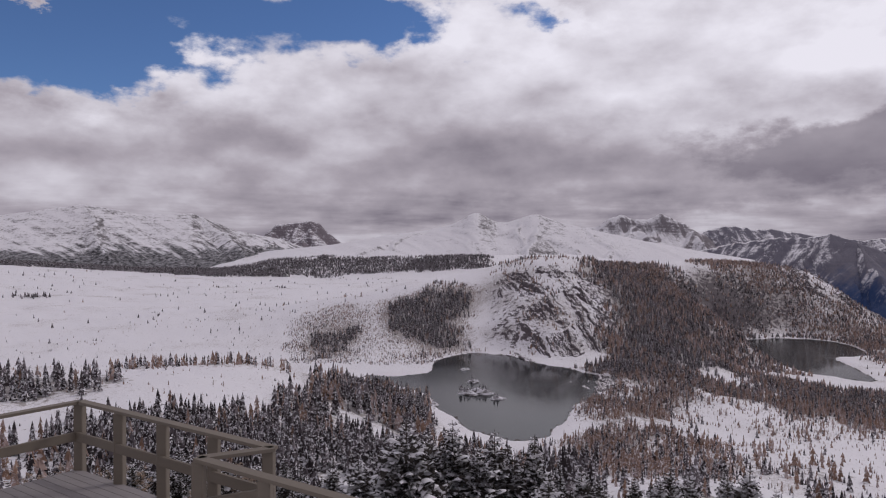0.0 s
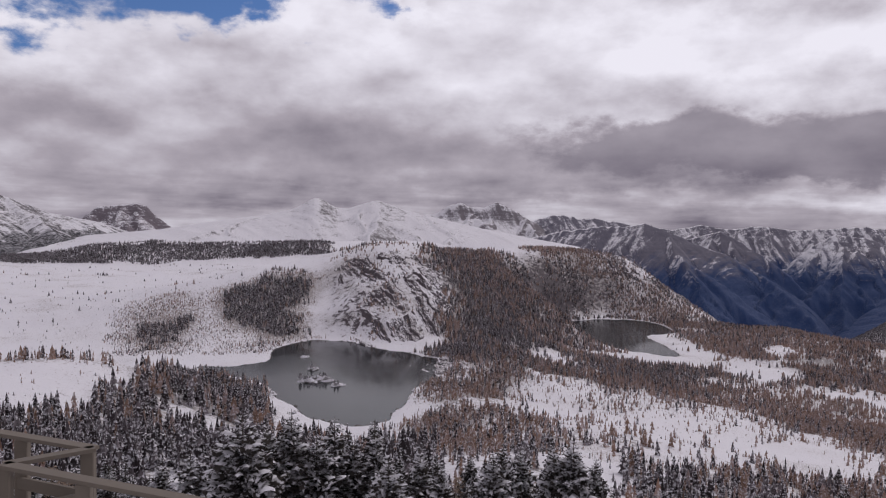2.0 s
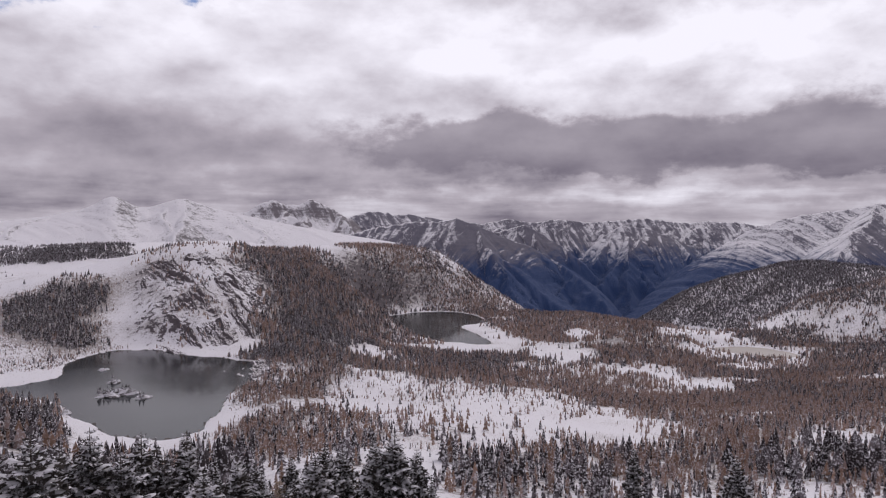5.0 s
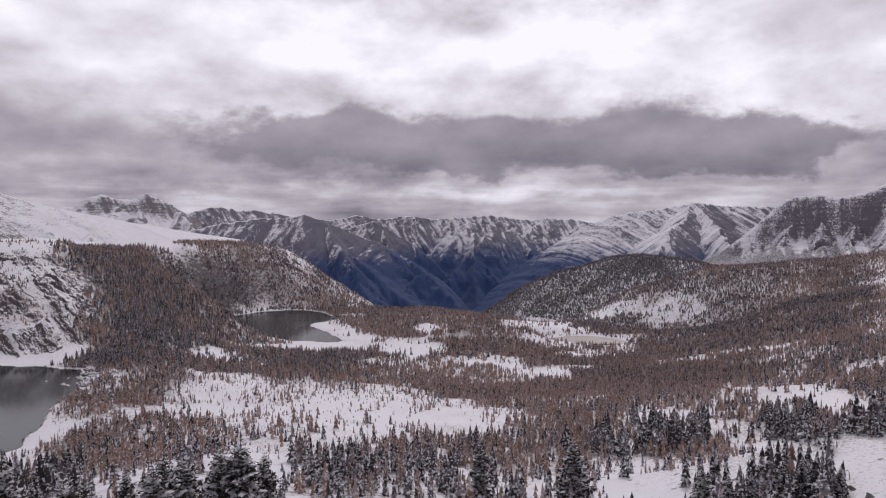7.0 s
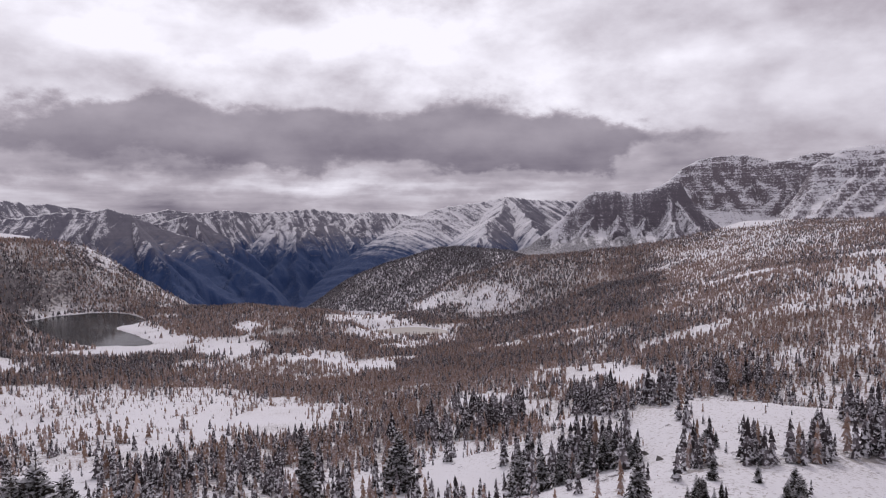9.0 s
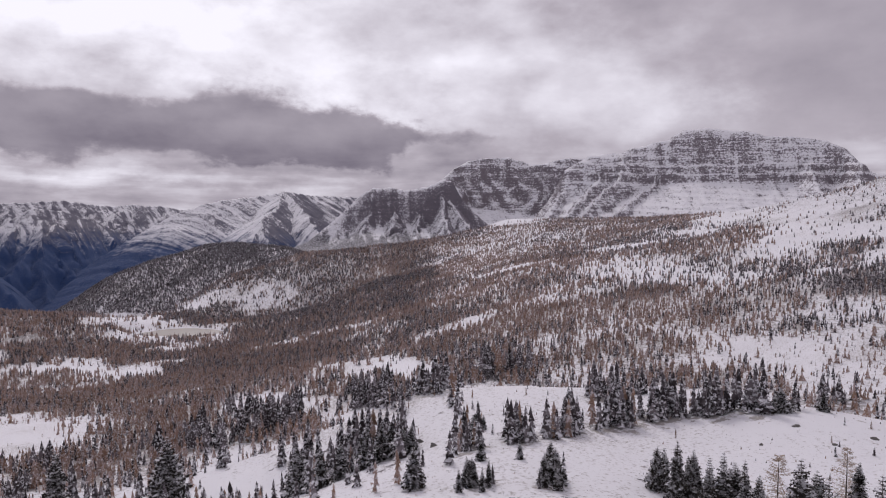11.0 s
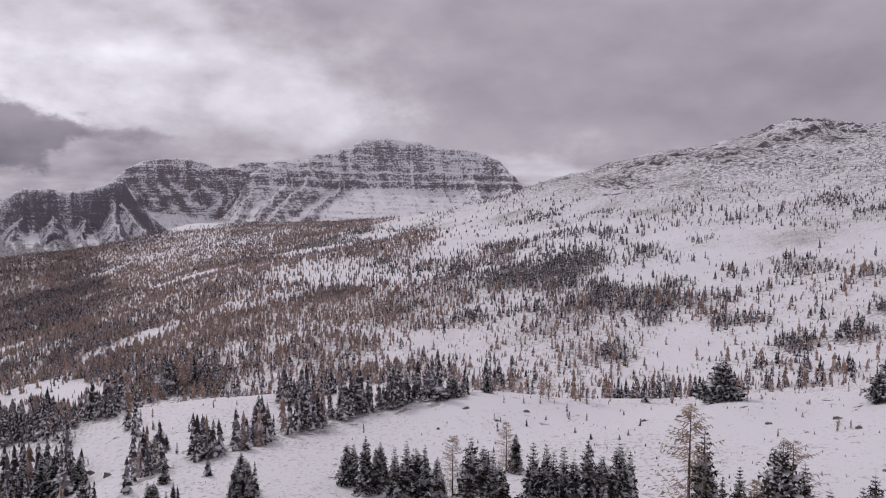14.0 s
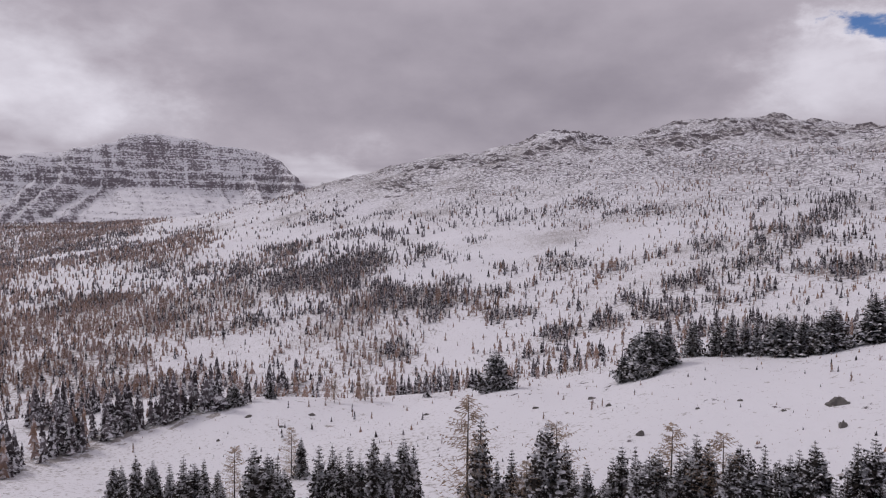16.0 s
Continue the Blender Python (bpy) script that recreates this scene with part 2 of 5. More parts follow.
def foliage_material(name, dark, light, dust, dust_lo=0.52, frost=0.0):
    """Needles, each tree its own tone, with rime on some boughs and snow lying on the upper sides."""
    m, g, b = material(name)
    geo = g.add("ShaderNodeNewGeometry").outputs
    pos = geo["Position"]
    nz = g.add("ShaderNodeSeparateXYZ", Vector=geo["Normal"]).outputs[2]
    n = g.noise(pos, 1.35, 4.0, 0.65)["Fac"]
    patch = g.noise(pos, 0.01, 3.0)["Fac"]
    each = g.smooth(g.noise(pos, 0.13, 2.0, 0.6)["Fac"], 0.3, 0.7)
    tone = g.math("ADD", g.math("MULTIPLY", geo["Random Per Island"], 0.35), g.math("ADD", g.math("MULTIPLY", each, 0.5), g.math("MULTIPLY", patch, 0.2)))
    c = g.mix(tone, dark, light)
    up = g.math("ADD", n, g.math("MULTIPLY", nz, 0.13))
    rime = g.smooth(g.math("ADD", g.math("MULTIPLY", geo["Random Per Island"], 0.55), g.math("MULTIPLY", g.noise(pos, 0.21, 2.0, 0.6)["Fac"], 0.9)), 0.62, 1.05)
    c = g.mix(g.math("MULTIPLY", rime, frost), c, (0.53, 0.48, 0.51))
    c = g.mix(g.math("MULTIPLY", g.smooth(up, dust_lo, dust_lo + 0.07), dust), c, SNOW)
    g.set(b.inputs["Base Color"], c)
    g.set(b.inputs["Roughness"], 0.9)
    g.set(b.inputs["Specular IOR Level"], 0.15)
    return m


def simple(name, low, high, scale, rough=0.8, depth=0.01, stretch=(1, 1, 1)):
    m, g, b = material(name)
    pos = g.add("ShaderNodeTexCoord").outputs["Object"]
    rnd = g.add("ShaderNodeObjectInfo").outputs["Random"]
    v = g.stretch(pos, *stretch)
    n = g.noise(v, scale, 6.0, 0.65)["Fac"]
    n2 = g.noise(v, scale * 0.13, 3.0)["Fac"]
    f = g.math("ADD", g.math("MULTIPLY", n, 0.5), g.math("ADD", g.math("MULTIPLY", n2, 0.35), g.math("MULTIPLY", rnd, 0.2)))
    g.set(b.inputs["Base Color"], g.mix(f, low, high))
    g.set(b.inputs["Roughness"], rough)
    bump(g, b, n, depth, 0.7)
    return m


def water_material():
    m, g, b = material("lake_water")
    pos = g.add("ShaderNodeNewGeometry").outputs["Position"]
    g.set(b.inputs["Base Color"], g.mix(g.noise(pos, 0.01, 3.0)["Fac"], (0.022, 0.026, 0.028), (0.035, 0.038, 0.04)))
    g.set(b.inputs["Roughness"], g.smooth(g.noise(pos, 0.006, 3.0)["Fac"], 0.4, 0.7, 0.09, 0.22))
    g.set(b.inputs["IOR"], 1.33)
    g.set(b.inputs["Specular IOR Level"], 0.3)
    bump(g, b, g.noise(g.stretch(pos, 1, 1, 1), 0.6, 4.0, 0.6)["Fac"], 0.03, 0.12)
    return m


MAT_GROUND = ground_material()
MAT_SPRUCE = foliage_material("spruce_needles", (0.015, 0.0130, 0.0145), (0.088, 0.073, 0.077), 0.86, 0.55, 0.30)
MAT_LARCH = foliage_material("larch_twigs", (0.165, 0.105, 0.078), (0.42, 0.278, 0.200), 0.60, 0.545, 0.40)
MAT_BARK = simple("bark", (0.05, 0.042, 0.036), (0.13, 0.11, 0.095), 9.0, 0.9, 0.02, (1, 1, 0.2))
MAT_TWIG = simple("larch_branch", (0.22, 0.165, 0.125), (0.46, 0.355, 0.265), 5.0, 0.9, 0.01)
MAT_SNOW = simple("lying_snow", (0.74, 0.74, 0.78), (0.86, 0.86, 0.88), 2.5, 0.7, 0.03)
MAT_ROCK = simple("weathered_rock", (0.05, 0.047, 0.045), (0.21, 0.195, 0.18), 2.2, 0.9, 0.06)
MAT_DECK = simple("grey_deck_board", (0.16, 0.15, 0.15), (0.30, 0.28, 0.275), 14.0, 0.75, 0.004, (0.08, 1, 1))
MAT_RAIL = simple("painted_rail_wood", (0.13, 0.11, 0.085), (0.21, 0.18, 0.14), 10.0, 0.65, 0.003, (0.1, 0.1, 1))
MAT_WATER = water_material()

# ---------------------------------------------------------------- the lie of the land: bearing in degrees, distance, height against the eye
SUMMIT = [(0, 8, -7.0), (60, 8, -7.0), (120, 8, -7.0), (180, 8, -6.5), (240, 8, -6.5), (300, 8, -7.0), (180, 300, -30),
          (240, 300, -40), (-70, 400, -60), (180, 1500, -60), (-90, 2000, -80), (-120, 1200, -60), (180, 4000, 60), (-120, 4000, 80),
          (-70, 4000, -20), (140, 4000, 20), (200, 2500, 0)]
WEST_BENCH = [(-30, 70, -26), (-15, 80, -31), (-30, 160, -42), (-20, 130, -38.5), (-20, 200, -43.5), (-20, 265, -44.5), (-12, 290, -52), (-32, 300, -45),
              (-25, 280, -45), (-45, 300, -45), (-20, 400, -80), (-30, 450, -82), (-12, 420, -86), (-30, 700, -104), (-20, 700, -106),
              (-12, 650, -104), (-45, 800, -100)]
MEADOW = [(-45, 2150, -45), (-32, 2150, -60), (-25, 2150, -82), (-17, 2200, -100), (-10, 2200, -107), (-1, 2150, -96), (4, 2150, -80),
          (-20, 1300, -108), (-8, 1400, -108), (-32, 1300, -96), (-17, 2450, -85), (-13, 2450, -54), (-9, 2450, -48), (-4, 2450, -53),
          (0, 2450, -47), (3, 2380, -47), (5, 2330, -86), (-4, 2900, -85), (-10, 2900, -112), (-26, 2480, -80), (-32, 2480, -62), (-26, 2800, -120), (-34, 2800, -110), (-18, 2800, -115), (-38, 3400, -90)]
LAKE_HILL = [(-14, 760, -105), (-10, 800, -92), (-4.8, 850, -64), (-0.6, 850, -58), (1.8, 850, -62), (3.2, 800, -80), (4.2, 880, -45),
             (7.6, 880, -29), (9.8, 900, -22), (12.5, 980, -31), (16.4, 1250, -48), (20.5, 1430, -52), (23.7, 1550, -55),
             (26.3, 1620, -58), (27.5, 1650, -62), (29.2, 1680, -92), (30.4, 1690, -121), (31.6, 1720, -154), (34.2, 1750, -205), (-3, 1250, -108), (6, 1500, -98),
             (12, 1700, -85), (22, 2000, -90), (14, 2500, -60), (34, 2300, -420), (28, 2400, -260), (2, 708, -108), (8, 655, -108),
             (11.6, 617, -108), (14.3, 562, -107)]
LAKE_SIDE = [(6, 760, -72), (9, 770, -62), (12, 800, -66), (16, 800, -98), (18, 1100, -78), (22, 1000, -150), (20, 900, -130), (18, 700, -120),
             (12, 440, -105), (16, 400, -104), (20, 350, -95), (25, 300, -85), (30, 400, -106), (30, 650, -140), (38, 500, -128),
             (45, 700, -165), (0, 90, -38), (0, 60, -29), (12, 62, -29), (25, 65, -30), (-10, 60, -27), (0, 200, -67), (0, 320, -98), (-7, 300, -66), (-5, 400, -90), (-10, 180, -52), (-8, 500, -101),
             (12, 200, -66), (25, 100, -40), (25, 180, -58), (-14, 560, -103), (22.3, 1310, -168), (26, 1420, -167), (30, 1400, -168)]
LOWER_WOODS = [(40, 110, -48), (40, 200, -73), (40, 300, -95), (40, 950, -172), (36, 1100, -172), (34.2, 1420, -174), (38.8, 1380, -173), (43.4, 1300, -175),
               (45.3, 1230, -180), (49.8, 1450, -206), (54.2, 1400, -216), (38, 1700, -330), (45, 1650, -330), (52, 1900, -300),
               (34, 1950, -330), (50, 120, -51), (50, 200, -73), (50, 300, -95), (50, 600, -145), (50, 900, -182), (49, 1120, -202), (52, 1120, -205), (55, 1120, -204), (51.5, 1010, -196), (51.6, 1600, -208), (55.1, 1700, -162),
               (60.5, 1800, -118), (66, 1900, -108), (72, 1950, -87), (57, 1300, -200), (57, 1430, -233), (62.4, 1300, -180), (62.4, 1430, -207), (66.8, 1350, -143), (66.8, 1470, -162), (72, 1300, -122),
               (60, 130, -52), (60, 220, -74), (60, 350, -98), (66, 150, -49), (60, 700, -150)]
WOODED_SPUR = [(43, 2600, -350), (46.7, 2600, -238), (49.8, 2600, -184), (53.4, 2600, -138), (55.5, 2600, -128), (59.6, 2600, -146), (61.5, 2600, -172), (64.5, 2600, -195), (70, 2600, -190),
               (44, 2150, -370), (48, 2100, -330), (53, 2150, -270), (58, 2150, -215), (64, 2200, -185), (41, 2400, -420), (48, 2950, -400), (56, 3000, -330)]
VALLEY = [(40, 2600, -480), (40, 3500, -560), (46, 3400, -560), (34, 3300, -540), (46, 4400, -560), (58, 3600, -360), (30, 3000, -400), (72, 2500, -150),
          (30, 4600, -300), (20, 3400, -60), (5, 4500, -100), (-20, 4500, -120), (85, 2600, -110), (100, 3200, -80), (120, 3500, -40)]
EAST_SLOPE = [(70, 140, -45), (71, 185, -49), (72, 350, -90), (70, 600, -118), (70, 900, -130), (78, 190, -48), (80, 110, -37),
              (80, 300, -82), (80, 450, -88), (80, 700, -90), (80, 1000, -80), (80, 1300, -82), (77.6, 1900, -30), (86.8, 1900, -26),
              (95.8, 1700, -8), (102.3, 1400, 32), (104.4, 1350, 47), (108.4, 1300, 69), (112, 1200, 89), (95, 450, -72), (95, 700, -55),
              (95, 1100, -25), (110, 450, -55), (110, 700, -20), (110, 900, 15), (90, 120, -41)]
NORTH_SLOPE = [(91.5, 150, -43.6), (98, 155, -41.5), (107, 155, -42), (113, 150, -41.5), (118, 145, -37.5), (127.5, 140, -33), (133.5, 140, -28),
               (139.5, 140, -25.7), (147, 140, -20.7), (160, 140, -15), (95, 260, -70), (110, 260, -66), (125, 260, -52), (140, 260, -36),
               (125, 450, -35), (125, 700, 20), (125, 900, 65), (140, 450, -10), (140, 750, 50), (105, 75, -34), (120, 70, -31), (105, 55, -28), (120, 50, -25), (135, 48, -23), (90, 80, -34),
               (135, 65, -28), (147, 60, -24), (115, 1700, 0), (130, 1700, 20), (145, 1800, 20), (100, 2200, -60), (160, 500, 5)]
NORTH_CREST = [(114, 1180, 95), (118.6, 1150, 103), (122.7, 1100, 126), (124.9, 1100, 127), (127.1, 1100, 118), (130, 1150, 127),
               (133, 1150, 143), (136.6, 1150, 153), (142.7, 1200, 139), (146.7, 1200, 126), (160, 1200, 105)]


class Land:
    """A smooth surface through the anchors (multiquadric), with rolling detail and the lakes let in."""

    def __init__(self, anchors, soft):
        a = np.array(anchors, float)
        self.x, self.y = polar(a[:, 0], a[:, 1])
        self.soft = soft
        n = len(a)
        k = self.kernel(self.x[:, None] - self.x, self.y[:, None] - self.y)
        full = np.zeros((n + 1, n + 1))
        full[:n, :n], full[:n, n], full[n, :n] = k, 1, 1
        self.w = np.linalg.solve(full, np.append(a[:, 2], 0))

    def kernel(self, dx, dy):
        return -np.sqrt(dx * dx + dy * dy + self.soft ** 2)

    def base(self, x, y):
        x, y = np.asarray(x, float).ravel(), np.asarray(y, float).ravel()
        out = np.empty(len(x))
        for i in range(0, len(x), 20000):
            s = slice(i, i + 20000)
            k = self.kernel(x[s, None] - self.x, y[s, None] - self.y)
            out[s] = k @ self.w[:-1] + self.w[-1]
        return out

    def height(self, x, y):
        x, y = np.asarray(x, float), np.asarray(y, float)
        shape = x.shape
        x, y = x.ravel(), y.ravel()
        z = self.base(x, y)
        r = np.hypot(x, y)
        z += fbm(x, y, 60, 3, 11) * np.clip(r * 0.006, 0, 3.2) + fbm(x, y, 14, 3, 31) * np.clip(r * 0.0035, 0, 1.1)
        az = np.degrees(np.arctan2(x, y))
        # broken rock on the face over the lake and along the north crest
        crag = smoothstep(az, 3.5, 6) * smoothstep(az, 15, 12) * smoothstep(r, 660, 700) * smoothstep(r, 930, 860)
        z += crag * ridged(np.radians(az) * 760 + r * 0.25, r * 0.25, 60, 3, 71) * 5
        crest = smoothstep(z, 20, 70) * smoothstep(az, 98, 112)
        z += crest * ((ridged(x, y, 130, 5, 51) - 0.2) * 12 + ridged(x, y, 30, 3, 57) * 4)
        spur = smoothstep(az, 22, 27) * smoothstep(az, 38, 33) * smoothstep(r, 1400, 1550)
        z += spur * ridged(x, y, 120, 5, 61) * 14
        for lake in LAKES:
            z = lake.let_in(x, y, z)
        return z.reshape(shape)


class Lake:
    """A water surface: shore points as (bearing, angle below the level), and the height of the water."""

    def __init__(self, level, shore):
        self.level = level
        p = np.array(shore, float)
        r = level / np.tan(np.radians(p[:, 1]))
        x, y = polar(p[:, 0], r)
        pts = np.stack([x, y], 1)
        # rounded outline
        n, out = len(pts), []
        for i in range(n):
            p0, p1, p2, p3 = pts[i - 1], pts[i], pts[(i + 1) % n], pts[(i + 2) % n]
            for t in np.linspace(0, 1, 9, endpoint=False):
                out.append(0.5 * (2 * p1 + (p2 - p0) * t + (2 * p0 - 5 * p1 + 4 * p2 - p3) * t * t + (3 * p1 - p0 - 3 * p2 + p3) * t ** 3))
        out = np.array(out)
        # small coves and points
        way = np.roll(out, -1, 0) - np.roll(out, 1, 0)
        way /= np.linalg.norm(way, axis=1)[:, None] + 1e-9
        wob = fbm(out[:, 0], out[:, 1], 22, 3, 91) * 5
        self.line = out + np.stack([-way[:, 1], way[:, 0]], 1) * wob[:, None]

    def depth(self, x, y):
        """Distance to the shore, positive on the water."""
        px, py = np.asarray(x)[:, None], np.asarray(y)[:, None]
        a, b = self.line, np.roll(self.line, -1, 0)
        d = b - a
        t = np.clip(((px - a[:, 0]) * d[:, 0] + (py - a[:, 1]) * d[:, 1]) / (d ** 2).sum(1), 0, 1)
        dist = np.sqrt(((px - a[:, 0] - t * d[:, 0]) ** 2 + (py - a[:, 1] - t * d[:, 1]) ** 2).min(1))
        cross = ((a[:, 1] > py) != (b[:, 1] > py)) & (px < d[:, 0] * (py - a[:, 1]) / (d[:, 1] + 1e-9) + a[:, 0])
        return np.where(cross.sum(1) % 2 == 1, dist, -dist)

    def near(self, x, y, margin):
        lo, hi = self.line.min(0) - margin, self.line.max(0) + margin
        return (x > lo[0]) & (x < hi[0]) & (y > lo[1]) & (y < hi[1])

    def let_in(self, x, y, z):
        m = self.near(x, y, 60)
        if m.any():
            d = self.depth(x[m], y[m])
            rise = smoothstep(-d, 2, 45)
            shore = self.level + 0.5 + np.clip(-d, 0, 8) * 0.12
            land = shore * (1 - rise) + np.maximum(z[m], shore) * rise
            bed = self.level - np.clip(d * 0.4, 0, 4) + 0.3
            z[m] = np.where(d > 0, bed, land)
        return z


ROCK_ISLE = Lake(-110, [(-6.6, -10.6), (-3.9, -10.7), (-1.4, -10.5), (-0.5, -9.5), (2.1, -8.95), (4.9, -9.05), (8.1, -9.7), (11.6, -10.3),
                        (13.6, -11.0), (12.7, -11.8), (10.5, -13.1), (10.0, -13.9), (8.8, -14.6), (8.5, -15.3), (6.4, -15.7), (4.2, -15.5), (1.7, -14.6),
                        (-0.6, -13.3), (-2.0, -11.9), (-5.7, -11.1)])
EAST_LAKE = Lake(-170, [(22.4, -7.5), (25.4, -7.0), (28.8, -7.0), (30.9, -7.5), (30.7, -7.9), (29.3, -8.2), (31.7, -9.5), (29.7, -9.5),
                        (26.8, -9.2), (24.2, -8.3)])
POND = Lake(-205, [(48.5, -9.5), (51.6, -9.2), (54.9, -9.6), (52.5, -9.9)])
LAKES = [ROCK_ISLE, EAST_LAKE, POND]
LAND = Land(SUMMIT + WEST_BENCH + MEADOW + LAKE_HILL + LAKE_SIDE + LOWER_WOODS + WOODED_SPUR + VALLEY + EAST_SLOPE + NORTH_SLOPE + NORTH_CREST, 25.0)


def build_ground():
    az = np.concatenate([np.arange(-42, 156, 0.25), np.arange(156, 318, 2.0)])
    r = np.sort(np.concatenate([[0.0, 3.0], np.geomspace(6, 4900, 300), np.linspace(1165, 1290, 11)]))
    A, R = np.meshgrid(np.append(az, 318.0), r, indexing="ij")
    x, y = polar(A, R)
    z = LAND.height(x, y)
    z[-1] = z[0]
    me = make_mesh("ground", np.stack([x, y, z], 2).reshape(-1, 3), grid_faces(*A.shape)[:, ::-1], MAT_GROUND, True)
    me.attributes.new("brush", "FLOAT", "POINT").data.foreach_set("value", brush_cover(A.ravel(), R.ravel()).astype(np.float32))
    tagged(new("ground", me), "snow-covered alpine ground with rock and scrub showing through", "ground", kind="structure")


def rock_patch(name, label, a0, a1, r0, r1, cols, rows, ledge, depth, lean, seed):
    """Bare ledges standing out of the snow: a fine sheet over the ground, broken along slanting beds."""
    A, R = np.meshgrid(np.linspace(a0, a1, cols), np.linspace(r0, r1, rows), indexing="ij")
    x, y = polar(A, R)
    z = LAND.height(x, y)
    inside = smoothstep(np.minimum(A - a0, a1 - A) / (a1 - a0), 0.0, 0.16) * smoothstep(np.minimum(R - r0, r1 - R) / (r1 - r0), 0.0, 0.2)
    across = np.radians(A) * (r0 + r1) / 2
    bed = (across * lean + z * 0.9 + fbm(x, y, 60, 3, seed) * 14) / ledge
    f = bed - np.floor(bed)
    saw = np.where(f < 0.72, f / 0.72, (1 - f) / 0.28)
    where = smoothstep(fbm(x, y, 60, 5, seed + 3, 0.65) + inside * 0.55, 0.28, 0.75)
    z = z + where * (saw * depth * 0.35 + (ridged(bed * ledge + fbm(x, y, 16, 4, seed + 7, 0.65) * 9, (across - z * lean) * 0.5 + R * 0.3, 13, 5, seed + 5) - 0.2) * depth * 1.3) - (1 - smoothstep(where * inside, 0.0, 0.1)) * 1.5
    me = make_mesh(name, np.stack([x, y, z], 2).reshape(-1, 3), grid_faces(*A.shape)[:, ::-1], MAT_GROUND, False)
    tagged(new(name, me), label, "rock face", kind="structure")


def build_water(lake, name, label, mat):
    c = lake.line.mean(0)
    out = c + (lake.line - c) * 1.02
    n = len(out)
    verts = [(*p, lake.level) for p in out] + [(*c, lake.level)]
    me = make_mesh(name, verts, [(i, (i + 1) % n, n) for i in range(n)], mat)
    if me.polygons[0].normal.z < 0:
        me.flip_normals()
    tagged(new(name, me), label, "lake", kind="structure")


build_water(ROCK_ISLE, "water", "still dark grey lake below a snowy cliff", MAT_WATER)
build_water(EAST_LAKE, "water", "small dark lake among larch woods", MAT_WATER)
build_water(POND, "water", "half-frozen shallow pond with brown mud", simple("muddy_ice", (0.11, 0.066, 0.012), (0.40, 0.375, 0.355), 0.014, 0.4))


# ---------------------------------------------------------------- mountains
def spur_lines(rnd, crest, front, foot, every, slant, reach):
    """Ridges that leave a crest towards the eye, each with side ridges: rows of x0, y0, z0, x1, y1, z1."""
    c = np.array(crest, float)
    rows, az = [], c[0, 0] + every * rnd.rand()
    while az < c[-1, 0]:
        r0, z0 = np.interp(az, c[:, 0], c[:, 1]), np.interp(az, c[:, 0], c[:, 2])
        way = (rnd.rand() - 0.5) * 2 * slant
        L = front * reach * (0.75 + 0.4 * rnd.rand())
        x0, y0 = polar(az, r0)
        x1, y1 = polar(az + math.degrees(math.atan2(L * math.sin(way), r0)), r0 - L * math.cos(way))
        z1 = foot - 20 + (z0 - foot) * 0.08 * rnd.rand()
        rows.append((x0, y0, z0, x1, y1, z1))
        for k in range(4):
            t = 0.15 + 0.2 * k + 0.1 * rnd.rand()
            sx, sy, sz = x0 + (x1 - x0) * t, y0 + (y1 - y0) * t, z0 + (z1 - z0) * t
            turn = (1 if k % 2 else -1) * (0.6 + 0.5 * rnd.rand())
            dx, dy = (x1 - x0) * math.cos(turn) - (y1 - y0) * math.sin(turn), (x1 - x0) * math.sin(turn) + (y1 - y0) * math.cos(turn)
            m = 0.34 * (1 - 0.4 * t)
            rows.append((sx, sy, sz, sx + dx * m, sy + dy * m, sz + (z1 - z0) * m * 1.35))
        az += every * (0.65 + 0.7 * rnd.rand())
    return rows


